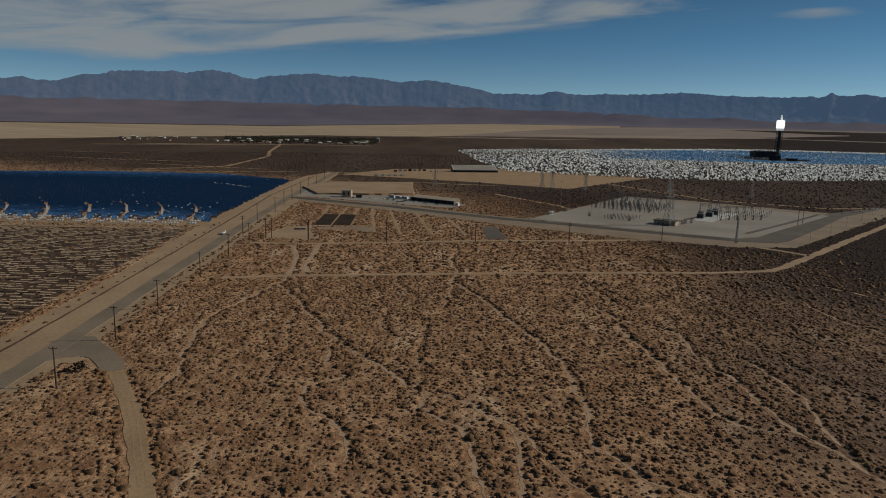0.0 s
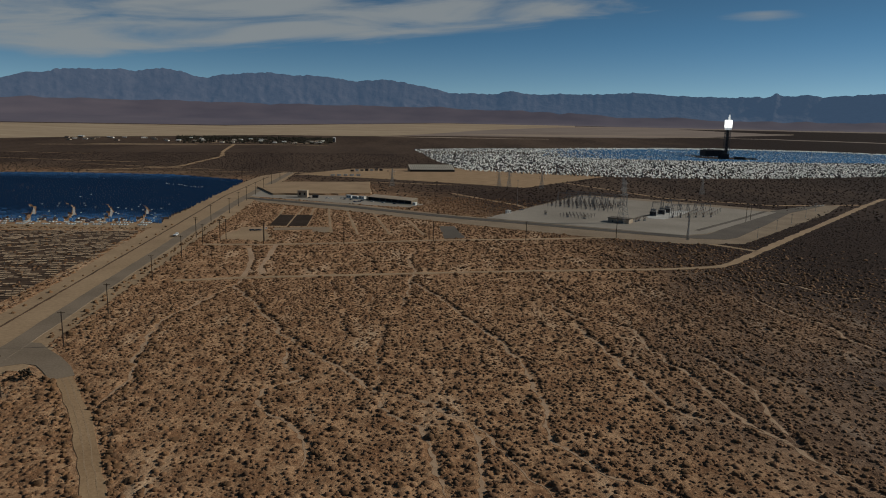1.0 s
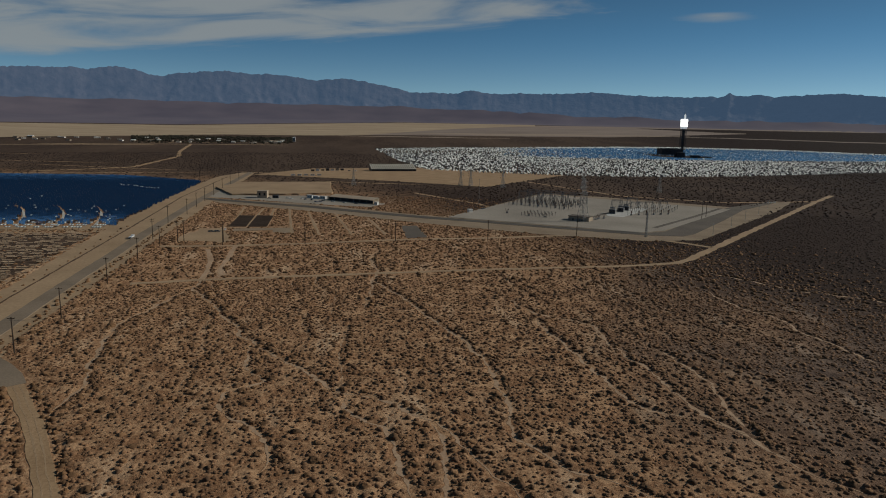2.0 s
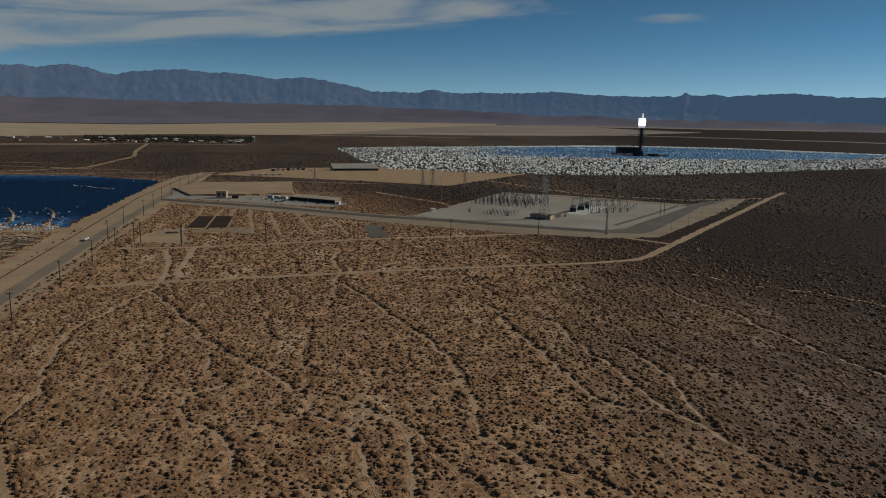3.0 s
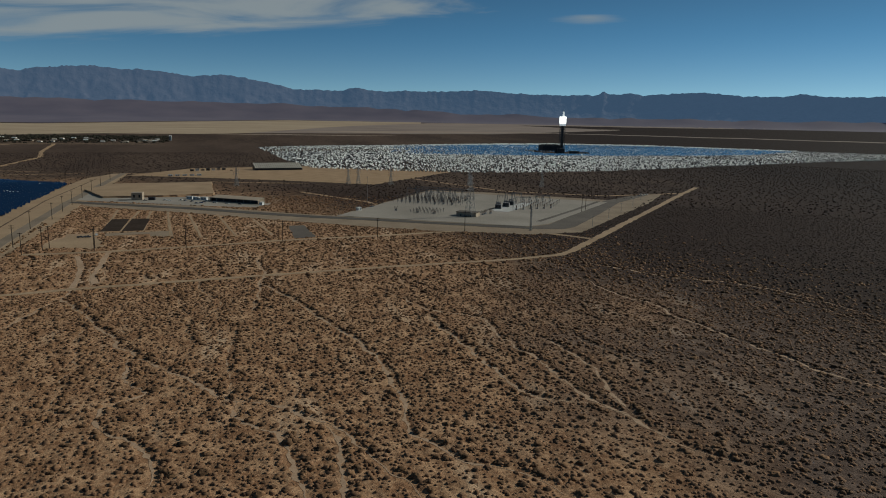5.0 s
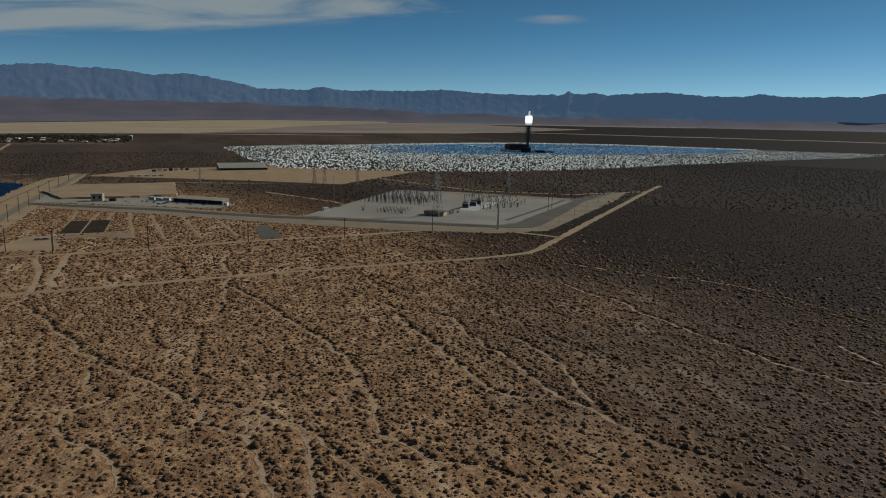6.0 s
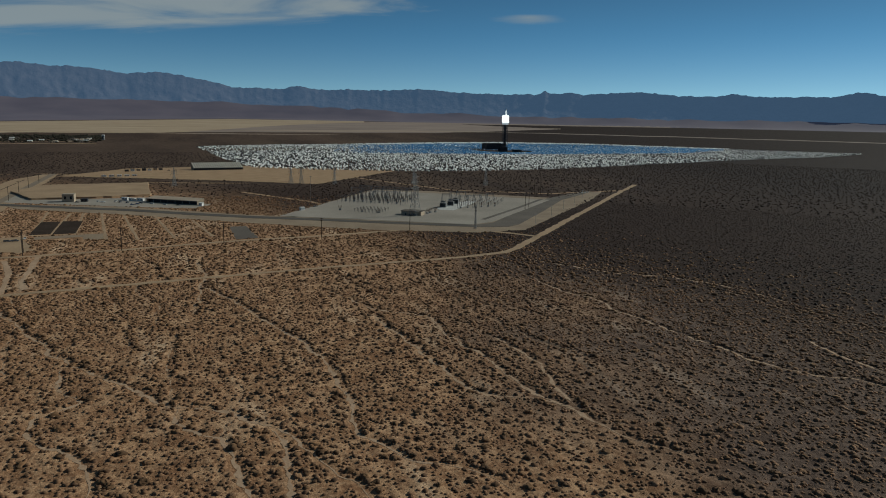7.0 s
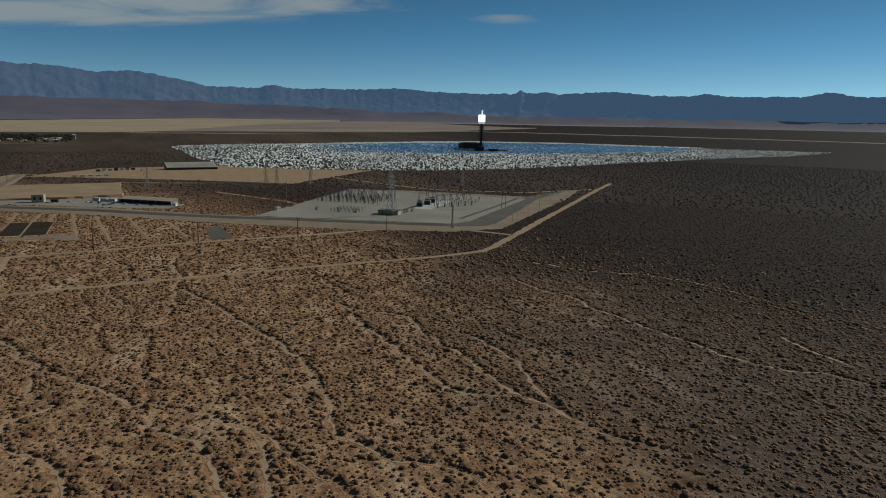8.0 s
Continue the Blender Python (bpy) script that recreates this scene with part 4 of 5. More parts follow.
place_all(utility_pole(20, True), [(189, 588), (366, 706), (378, 720), (453, 848), (463, 849)], "tall dark wooden pole near the substation", "utility pole", "substation poles", 40)


def light_mast(height):
    p = empty("light_mast")
    bm = bmesh.new()
    bar(bm, (0, 0, -0.3), (0, 0, height), 0.4, 0.2, 8)
    part("shaft", bm, GALVANISED, p)
    bm = bmesh.new()
    box(bm, -1.2, 1.2, -0.25, 0.25, height - 0.2, height + 0.25, 0.05)
    part("lamp_head", bm, GALVANISED, p)
    bm = bmesh.new()
    box(bm, -0.4, 0.4, -0.4, 0.4, -0.3, 0.5, 0.05)
    part("footing", bm, CONCRETE, p)
    return p


place_all(light_mast(10), [(324, 601), (369, 650), (411, 697), (455, 745), (500, 800)], "grey steel light mast along the substation perimeter", "light mast", "perimeter masts")
place_all(light_mast(30), [(141, 829)], "very tall slim grey mast beside the substation gate", "mast", "")


def pylon(height, base, arms):
    p = empty("pylon")
    bm = bmesh.new()
    lattice_leg(bm, (0, 0), -0.3, height * 0.55, 5, base, base * 0.36, 0.34)
    lattice_leg(bm, (0, 0), height * 0.55, height, 5, base * 0.36, base * 0.16, 0.26)
    part("lattice", bm, GALVANISED, p)
    for k in range(arms):
        z = height * (0.66 + 0.13 * k)
        bm = bmesh.new()
        for s in (-1, 1):
            tip = (s * base * (0.75 - 0.08 * k), 0, z)
            for o in (-0.5, 0.5):
                bar(bm, (0, o, z), tip, 0.2)
                bar(bm, (0, o, z + 1.8), tip, 0.2)
        arm = part("crossarm", bm, GALVANISED, p)
        for s in (-1, 1):
            bm = bmesh.new()
            bar(bm, (s * base * (0.75 - 0.08 * k), 0, z), (s * base * (0.75 - 0.08 * k), 0, z - 2.2), 0.25, 0.25, 6)
            part("insulator", bm, PORCELAIN, arm)
    return p


place_all(pylon(44, 9.5, 3), [(225, 683, 0.3, 35)], "tall grey steel lattice pylon in the substation", "pylon", "")
place_all(pylon(26, 6, 2), [(150, 1055), (166, 1058), (212, 1034), (-14, 1045), (330, 1010), (440, 985)], "grey steel lattice pylon on the dark plain", "pylon", "far pylon line", 20)
place_all(pylon(23, 1.8, 3), [(253, 587, 0, 30)], "slim grey lattice pole at the road corner", "pylon", "")

# ---------------------------------------------------------------- substation


def gantry(span, height):
    g = empty("gantry")
    for s in (-1, 1):
        bm = bmesh.new()
        for dx in (-1.3, 1.3):
            bar(bm, (s * span / 2 + dx, 0, -0.2), (s * span / 2, 0, height), 0.42)
        for z in (0.25, 0.5, 0.75):
            o = 1.3 * (1 - z)
            bar(bm, (s * span / 2 - o, 0, height * z), (s * span / 2 + o, 0, height * z), 0.25)
        part("column", bm, GALVANISED, g)
    bm = bmesh.new()
    for z in (height, height - 1.1):
        for y in (-0.5, 0.5):
            bar(bm, (-span / 2, y, z), (span / 2, y, z), 0.24)
    n = int(span / 1.6)
    for k in range(n):
        x = -span / 2 + span * k / n
        bar(bm, (x, -0.5, height - 1.1), (x + span / n, -0.5, height), 0.14)
    part("beam", bm, GALVANISED, g)
    for k in (-1, 0, 1):
        bm = bmesh.new()
        bar(bm, (k * span * 0.3, 0, height - 1.1), (k * span * 0.3, 0, height - 3.2), 0.3, 0.3, 6)
        part("insulator", bm, PORCELAIN, g)
    return g


def switch_post(height):
    p = empty("switch_post")
    bm = bmesh.new()
    bar(bm, (0, 0, -0.2), (0, 0, height * 0.55), 0.45)
    part("pedestal", bm, GALVANISED, p)
    bm = bmesh.new()
    for k in range(4):
        z = height * (0.55 + 0.11 * k)
        tube(bm, 0, 0, z, z + height * 0.10, 0.34, 0.2, 8)
    part("insulator", bm, PORCELAIN, p)
    bm = bmesh.new()
    box(bm, -1.3, 1.3, -0.15, 0.15, height * 0.98, height * 1.03)
    part("terminal", bm, GALVANISED, p)
    return p


def breaker():
    p = empty("circuit_breaker")
    bm = bmesh.new()
    box(bm, -1.2, 1.2, -0.9, 0.9, -0.2, 1.6, 0.08)
    part("cabinet", bm, GALVANISED, p)
    for s in (-1, 0, 1):
        bm = bmesh.new()
        bar(bm, (s * 0.8, 0, 1.5), (s * 1.8, 0, 5.2), 0.5, 0.3, 8)
        part("bushing", bm, PORCELAIN, p)
    return p


def transformer():
    p = empty("transformer")
    bm = bmesh.new()
    box(bm, -3.6, 3.6, -2.2, 2.2, -0.1, 5.0, 0.15)
    part("tank", bm, GALVANISED, p)
    for s in (-1, 1):
        for k in range(5):
            bm = bmesh.new()
            box(bm, -3.2 + k * 1.4, -2.2 + k * 1.4, s * 2.25 - 0.6, s * 2.25 + 0.6, 0.7, 4.4, 0.05)
            part("radiator", bm, STEEL_DARK, p)
    for k in (-1, 0, 1):
        bm = bmesh.new()
        bar(bm, (k * 2, 0.2, 5), (k * 2.5, 0.5, 8.4), 0.55, 0.3, 8)
        part("bushing", bm, PORCELAIN, p)
    bm = bmesh.new()
    bmesh.ops.create_cone(bm, cap_ends=True, segments=12, radius1=0.8, radius2=0.8, depth=5, matrix=pose(0, -1.6, 6.6, 0, 90, 0))
    part("conservator", bm, GALVANISED, p)
    return p


def busbar(length, height):
    p = empty("busbar")
    bm = bmesh.new()
    bar(bm, (-length / 2, 0, height), (length / 2, 0, height), 0.34, None, 8)
    part("tube", bm, GALVANISED, p)
    n = int(length / 9) + 1
    for k in range(n):
        x = -length / 2 + 1 + (length - 2) * k / (n - 1)
        bm = bmesh.new()
        bar(bm, (x, 0, -0.2), (x, 0, height * 0.6), 0.4)
        part("support", bm, GALVANISED, p)
        bm = bmesh.new()
        tube(bm, x, 0, height * 0.6, height - 0.15, 0.3, 0.2, 8)
        part("insulator", bm, PORCELAIN, p)
    return p


PAD = 0.3
# yard axes: u along the road side, v away from it
U, V = Vector((0.80, -0.60)).normalized(), Vector((0.60, 0.80)).normalized()
TURN_U = math.degrees(math.atan2(U.y, U.x))


def yard(u, v):
    p = Vector((88, 712)) + U * u + V * v
    return (p.x, p.y, PAD, TURN_U)


place_all(gantry(15, 13), [yard(6 + 16.5 * i, 212 - 26 * j) for j in range(2) for i in range(5)] + [yard(30 + 16.5 * i, 160) for i in range(3)], "grey steel A-frame gantry in the substation", "gantry", "substation gantries")
place_all(switch_post(6.5), [yard(2 + 5.4 * i + 1.3 * (j % 2), 136 + 12 * j) for j in range(6) for i in range(16)], "grey switch post with brown porcelain insulator", "switch post", "substation switch posts")
place_all(switch_post(3.6), [yard(58 + 4.2 * i, 60 + 8 * j) for j in range(4) for i in range(8)], "short post insulator near the control building", "switch post", "low switch posts")
place_all(breaker(), [yard(8 + 11 * i, 148 + 24 * j) for j in range(3) for i in range(7)], "grey circuit breaker with three slanted bushings", "circuit breaker", "circuit breakers")
tagged(slab("transformer_slab", [(270, 738), (330, 795), (338, 786), (322, 762), (280, 714), (266, 722)], 0.45, CONCRETE), "bright concrete slab under the transformers", "concrete slab")
place_all(transformer(), [(279, 743, 0.45, -35), (294, 757, 0.45, -35), (306, 772, 0.45, -35)], "large grey power transformer with dark radiators", "transformer", "transformers")
place_all(gantry(12, 12), [(296, 776, PAD, -35), (312, 792, PAD, -35), (324, 800, PAD, -35)], "steel dead-end gantry behind the transformers", "gantry", "transformer gantries")
place_all(busbar(62, 5.5), [(310 + 9.5 * k, 757 + 0.5 * k, PAD, 55) for k in range(6)], "grey tubular busbar on porcelain posts", "busbar", "parallel busbars")
place_all(gantry(10, 8.5), [(322 + 10 * k, 784 + 3 * k, PAD, -35) for k in range(5)], "slim steel gantry above the busbars", "gantry", "busbar gantries")
place_all(breaker(), [(296 + 9.5 * k, 730 + 2 * k, PAD, 55) for k in range(6)], "grey circuit breaker at the end of a busbar", "circuit breaker", "busbar breakers")


def control_house(x, y, turn):
    b = tagged(empty("control_house", pose(x, y, PAD, 0, 0, turn)), "low tan control house with a dark roof in the substation", "building")
    bm = bmesh.new()
    box(bm, -11, 11, -6, 6, -0.1, 4.2, 0.06)
    part("wall", bm, TAN_PAINT, b)
    bm = bmesh.new()
    box(bm, -11.5, 11.5, -6.5, 6.5, 4.2, 4.75, 0.05)
    part("roof", bm, GRAVEL_DARK, b)
    for k in (-6, 5):
        bm = bmesh.new()
        box(bm, k - 0.6, k + 0.6, -6.08, -5.9, 0, 2.2)
        part("door", bm, STEEL_DARK, b)
    for k in range(3):
        bm = bmesh.new()
        box(bm, -2 + k * 2.4, -0.6 + k * 2.4, -7.1, -6.1, 0.2, 1.8, 0.05)
        part("air_conditioner", bm, GALVANISED, b)
    return b


control_house(225, 690, TURN_U)
place_all(breaker(), [(243, 694, PAD, 20), (248, 700, PAD, 20), (255, 703, PAD, 20), (158, 742, PAD, 0), (178, 723, PAD, 0), (193, 711, PAD, 0)], "small grey equipment cabinet with bushings on the pad", "equipment cabinet", "pad cabinets")

# ---------------------------------------------------------------- buildings


def long_hall(name, a, c, depth, front_h, back_h, roof_mat, wall_mat, bays, label, ribs=False):
    """A long shed from a to c whose roof falls towards the front."""
    a, c = Vector(a), Vector(c)
    length = (c - a).length
    b = tagged(empty(name, pose((a.x + c.x) / 2, (a.y + c.y) / 2, 0, 0, 0, math.degrees(math.atan2(c.y - a.y, c.x - a.x)))), label, "building")
    bm = bmesh.new()
    box(bm, -length / 2, length / 2, depth - 0.3, depth, -0.3, back_h - 0.2)
    for s in (-1, 1):
        f = [bm.verts.new((s * length / 2, y, z)) for y, z in ((0, -0.3), (depth, -0.3), (depth, back_h - 0.2), (0, front_h - 0.2))]
        bm.faces.new(f)
    bmesh.ops.solidify(bm, geom=bm.faces[:], thickness=0.05)
    part("wall", bm, wall_mat, b)
    bm = bmesh.new()
    box(bm, -length / 2, length / 2, 3.0, 3.3, -0.3, front_h - 0.4)
    part("front_wall", bm, STEEL_DARK, b, "dark recessed front")
    n = bays
    for k in range(n):
        x0, x1 = -length / 2 + length * k / n, -length / 2 + length * (k + 1) / n
        bm = bmesh.new()
        gap = 0.2 * (x1 - x0) if ribs else 0.03
        sh = 0.35
        vs = [bm.verts.new(p) for p in ((x0 + gap, -1.2, front_h), (x1 - gap, -1.2, front_h), (x1 - gap, depth + 0.6, back_h), (x0 + gap, depth + 0.6, back_h),
                                        (x0 + gap, -1.2, front_h - sh), (x1 - gap, -1.2, front_h - sh), (x1 - gap, depth + 0.6, back_h - sh), (x0 + gap, depth + 0.6, back_h - sh))]
        for q in ((0, 1, 2, 3), (7, 6, 5, 4), (0, 4, 5, 1), (1, 5, 6, 2), (2, 6, 7, 3), (3, 7, 4, 0)):
            bm.faces.new([vs[i] for i in q])
        part("roof_panel", bm, roof_mat, b)
    if ribs:
        bm = bmesh.new()
        vs = [bm.verts.new(p) for p in ((-length / 2, -1.0, front_h - 0.3), (length / 2, -1.0, front_h - 0.3), (length / 2, depth + 0.4, back_h - 0.3), (-length / 2, depth + 0.4, back_h - 0.3))]
        bm.faces.new(vs)
        bmesh.ops.solidify(bm, geom=bm.faces[:], thickness=0.15)
        part("roof_deck", bm, GRAVEL_DARK, b)
    for k in range(0, n + 1, 2):
        x = -length / 2 + length * k / n
        bm = bmesh.new()
        bar(bm, (x, -0.6, -0.3), (x, -0.6, front_h - 0.3), 0.5)
        part("post", bm, GALVANISED, b)
    return b


long_hall("warehouse", (16, 1338), (104, 1352), 26, 4.5, 12.5, ROOF_RIB, TAN_PAINT, 22, "long open-fronted warehouse with pale ribbed roof panels", True)
long_hall("workshop", (-42, 857), (12, 818), 13, 4.6, 6.4, TAN_PAINT, TAN_PAINT, 14, "long low workshop with a dark front and grey roof")


def block_house(x, y, w, d, h, turn, mat, label, roof=STEEL_DARK):
    b = tagged(empty("site_building", pose(x, y, 0.05, 0, 0, turn)), label, "building")
    bm = bmesh.new()
    box(bm, -w / 2, w / 2, -d / 2, d / 2, -0.3, h, 0.08)
    part("wall", bm, mat, b)
    bm = bmesh.new()
    box(bm, -w / 2 - 0.25, w / 2 + 0.25, -d / 2 - 0.25, d / 2 + 0.25, h, h + 0.35, 0.05)
    part("roof", bm, roof, b)
    for k in (-0.25, 0.25):
        bm = bmesh.new()
        box(bm, k * w - w * 0.09, k * w + w * 0.09, -d / 2 - 0.07, -d / 2 + 0.1, h * 0.35, h * 0.75)
        part("window", bm, GLASS_DARK, b)
    return b


block_house(-124, 878, 12, 10, 8.6, -5, TAN_PAINT, "square tan block building beside the second road", TAN_PAINT)
block_house(-108, 874, 7, 5, 3.0, -5, STEEL_DARK, "small dark shed by the tan block building")
for x, y in ((-58, 872), (-49, 868), (-66, 880)):
    block_house(x, y, 8, 3.2, 3.2, -35, WHITE_PAINT, "white site trailer beside the workshop", WHITE_PAINT)
block_house(16, 812, 4, 4, 3.0, -35, WHITE_PAINT, "small white shed at the end of the workshop", WHITE_PAINT)
block_house(118, 750, 5, 4, 3.2, 20, WHITE_PAINT, "small white gate hut by the substation entrance", WHITE_PAINT)
for k in range(7):
    block_house(-40 - 9 * k, 1352 - 5 * k, 6, 4, 3 + (k % 2), 10, (STEEL_DARK, TAN_PAINT, WHITE_PAINT)[k % 3], "small storage container in the warehouse yard", STEEL_DARK)
for k in range(5):
    block_house(-120 + 11 * k, 1214 + 2 * k, 7, 3, 2.6, 5, WHITE_PAINT, "white storage trailer in the bare yard", WHITE_PAINT)

# ---------------------------------------------------------------- vehicles


def car(paint, truck=False):
    c = empty("pickup" if truck else "car")
    w = 0.95
    bm = bmesh.new()
    if truck:
        box(bm, -2.7, 2.7, -w, w, 0.45, 1.05, 0.1)
        for s in (-1, 1):
            box(bm, -2.65, -0.5, s * w - 0.06, s * w + 0.0, 1.0, 1.4)
    else:
        box(bm, -2.25, 2.25, -0.9, 0.9, 0.4, 0.95, 0.14)
    part("body", bm, paint, c)
    bm = bmesh.new()
    x0, x1 = (-0.5, 1.5) if truck else (-1.5, 0.9)
    v = [bm.verts.new(p) for p in ((x0, -0.85, 0.95), (x1, -0.85, 0.95), (x1, 0.85, 0.95), (x0, 0.85, 0.95), (x0 + 0.3, -0.68, 1.55), (x1 - 0.6, -0.68, 1.55), (x1 - 0.6, 0.68, 1.55), (x0 + 0.3, 0.68, 1.55))]
    for q in ((0, 1, 5, 4), (1, 2, 6, 5), (2, 3, 7, 6), (3, 0, 4, 7)):
        bm.faces.new([v[i] for i in q])
    part("windows", bm, GLASS_DARK, c)
    bm = bmesh.new()
    box(bm, x0 + 0.25, x1 - 0.55, -0.7, 0.7, 1.54, 1.62, 0.03)
    part("roof", bm, paint, c)
    for x in (-1.5, 1.5):
        for s in (-0.85, 0.85):
            bm = bmesh.new()
            bmesh.ops.create_cone(bm, cap_ends=True, segments=12, radius1=0.36, radius2=0.36, depth=0.24, matrix=pose(x, s, 0.36, 90, 0, 0))
            wheel = part("wheel", bm, RUBBER, c)
            bm = bmesh.new()
            bmesh.ops.create_cone(bm, cap_ends=True, segments=8, radius1=0.2, radius2=0.2, depth=0.28, matrix=pose(x, s, 0.36, 90, 0, 0))
            part("rim", bm, GALVANISED, wheel)
    return c


PAINT_WHITE = material("white_car_paint", (0.68, 0.68, 0.67), (0.78, 0.78, 0.77), 1, 0.25)
PAINT_GREY = material("grey_car_paint", (0.10, 0.11, 0.13), (0.15, 0.16, 0.18), 1, 0.25)
PAINT_BLUE = material("blue_car_paint", (0.05, 0.10, 0.20), (0.07, 0.13, 0.26), 1, 0.25)
place_all(car(PAINT_WHITE), [(-93, 868, 0.1, 20), (-88, 862, 0.1, 30), (-75, 866, 0.1, 60), (-36, 838, 0.1, -30), (-22, 826, 0.1, -35), (138, 1373, 0.15, 0), (535, 857, 0.25, 30), (541, 859, 0.25, 30), (547, 861, 0.25, 30), (-14, 1338, 0.15, 60)], "white parked car on gravel", "car", "parked white cars")
place_all(car(PAINT_GREY), [(-115, 866, 0.1, 10), (-70, 858, 0.1, 60), (-62, 852, 0.1, 60), (-48, 845, 0.1, -30), (-8, 818, 0.1, -35), (530, 854, 0.25, 30), (-26, 1335, 0.15, 20)], "dark grey parked car on gravel", "car", "parked grey cars")
place_all(car(PAINT_BLUE), [(-51, 836, 0.1, 10), (-56, 832, 0.1, 10)], "blue parked car beside the second road", "car", "parked blue cars")
place_all(car(PAINT_GREY, True), [(-126, 611, 0.08, 5), (-131, 610, 0.08, 5), (137, 776, 0.15, 30)], "dark pickup parked in the sandy clearing", "pickup", "dark pickups")
place_all(car(PAINT_WHITE, True), [(-121, 620, 0.08, 100)], "white pickup parked by the pole line", "pickup", "")


def utility_truck():
    c = empty("utility_truck")
    bm = bmesh.new()
    box(bm, -4.2, 2.0, -1.2, 1.2, 0.9, 1.7, 0.06)
    part("truck_bed", bm, PAINT_WHITE, c)
    bm = bmesh.new()
    box(bm, 2.1, 4.2, -1.1, 1.1, 0.5, 2.4, 0.25)
    part("cab", bm, PAINT_WHITE, c)
    bm = bmesh.new()
    box(bm, 3.7, 4.24, -0.95, 0.95, 1.4, 2.1, 0.04)
    part("windscreen", bm, GLASS_DARK, c)
    bm = bmesh.new()
    box(bm, -4.2, 3.6, -0.5, 0.5, 0.5, 0.9)
    part("chassis", bm, STEEL_DARK, c)
    for x in (-3.0, 3.0):
        for s in (-1.0, 1.0):
            bm = bmesh.new()
            bmesh.ops.create_cone(bm, cap_ends=True, segments=12, radius1=0.5, radius2=0.5, depth=0.3, matrix=pose(x, s, 0.5, 90, 0, 0))
            part("wheel", bm, RUBBER, c)
    return c


place_all(utility_truck(), [(-187, 578, 0.22, 92)], "white low-sided utility truck on the asphalt road", "truck", "")

# ---------------------------------------------------------------- far settlement


def bungalow(w, d, h, wall_mat, roof_mat):
    b = empty("bungalow")
    bm = bmesh.new()
    box(bm, -w / 2, w / 2, -d / 2, d / 2, -1, h)
    part("wall", bm, wall_mat, b)
    bm = bmesh.new()
    vs = [bm.verts.new(p) for p in ((-w / 2 - 0.6, -d / 2 - 0.6, h), (w / 2 + 0.6, -d / 2 - 0.6, h), (w / 2 + 0.6, d / 2 + 0.6, h), (-w / 2 - 0.6, d / 2 + 0.6, h), (-w / 2, 0, h + d * 0.24), (w / 2, 0, h + d * 0.24))]
    for q in ((0, 1, 5, 4), (2, 3, 4, 5), (1, 2, 5), (3, 0, 4), (3, 2, 1, 0)):
        bm.faces.new([vs[i] for i in q])
    part("roof", bm, roof_mat, b)
    for k in (-1, 1):
        bm = bmesh.new()
        box(bm, k * w * 0.25 - 1.2, k * w * 0.25 + 1.2, -d / 2 - 0.1, -d / 2 + 0.1, 1.0, h - 0.7)
        part("window", bm, GLASS_DARK, b)
    return b


def polar(a, r):
    return (r * math.sin(radians(a)), r * math.cos(radians(a)), rise(r))


rng = random.Random(5)
for wall_mat, roof_mat, word in ((WHITE_PAINT, TAN_PAINT, "white"), (TAN_PAINT, GRAVEL_DARK, "tan"), (TAN_PAINT, WHITE_PAINT, "pale-roofed")):
    spots = []
    for k in range(16):
        a = rng.uniform(-25, -6.2)
        x, y, z = polar(a, rng.uniform(2600, 2800) - (a + 6) * 8)
        spots.append((x, y, z, rng.uniform(-30, 30)))
    place_all(bungalow(15, 9, 3.6, wall_mat, roof_mat), spots, "far " + word + " low building of the desert settlement", "house", "settlement houses")
place_all(bungalow(9, 9, 16, WHITE_PAINT, WHITE_PAINT), [(*polar(-5.5, 2790), 0)], "far white tower block at the settlement's edge", "building", "")
for a0, a1, r in ((-24, -6, 2560), (-18, -6, 2680), (-27, -16, 2500)):
    tagged(polar_sheet("settlement_ground", a0, a1, lambda a: r - 30 * min(1, (a - a0), (a1 - a)) + 12 * noise.noise((a, r, 0)), lambda a: r + 14 * noise.noise((a * 2, r, 5)), SAND, 0.5, 60, 3), "pale cleared ground by the settlement", "ground")


# ---------------------------------------------------------------- plants
OCT_V = np.array([(1, 0, 0), (-1, 0, 0), (0, 1, 0), (0, -1, 0), (0, 0, 1), (0, 0, -1)], float)
OCT_F = np.array([(0, 2, 4), (2, 1, 4), (1, 3, 4), (3, 0, 4), (2, 0, 5), (1, 2, 5), (3, 1, 5), (0, 3, 5)])


def clump_template(g, lumps, rings):
    """A rounded, lumpy bush of unit radius: an uneven dome with its skirt in the ground. lumps: facets round it."""
    vs, fs = [], []
    for j in range(rings):
        e = (j / rings) ** 0.9 * np.pi / 2
        for k in range(lumps):
            a = 2 * np.pi * (k + 0.5 * (j % 2)) / lumps + g.normal(0, 0.12)
            r = np.cos(e) * g.uniform(0.55, 1.3)
            vs.append((r * np.cos(a), r * np.sin(a), (np.sin(e) + 0.05) * g.uniform(0.6, 1.3) if j else -0.25))
    vs.append((g.normal(0, 0.15), g.normal(0, 0.15), g.uniform(0.85, 1.1)))
    for j in range(rings):
        for k in range(lumps):
            a, c = j * lumps + k, j * lumps + (k + 1) % lumps
            if j == rings - 1:
                fs.append((a, c, rings * lumps))
            elif j % 2:
                fs += [(a, c, c + lumps), (a, c + lumps, a + lumps)]
            else:
                fs += [(a, c, a + lumps), (c, c + lumps, a + lumps)]
    return np.array(vs), np.array(fs)


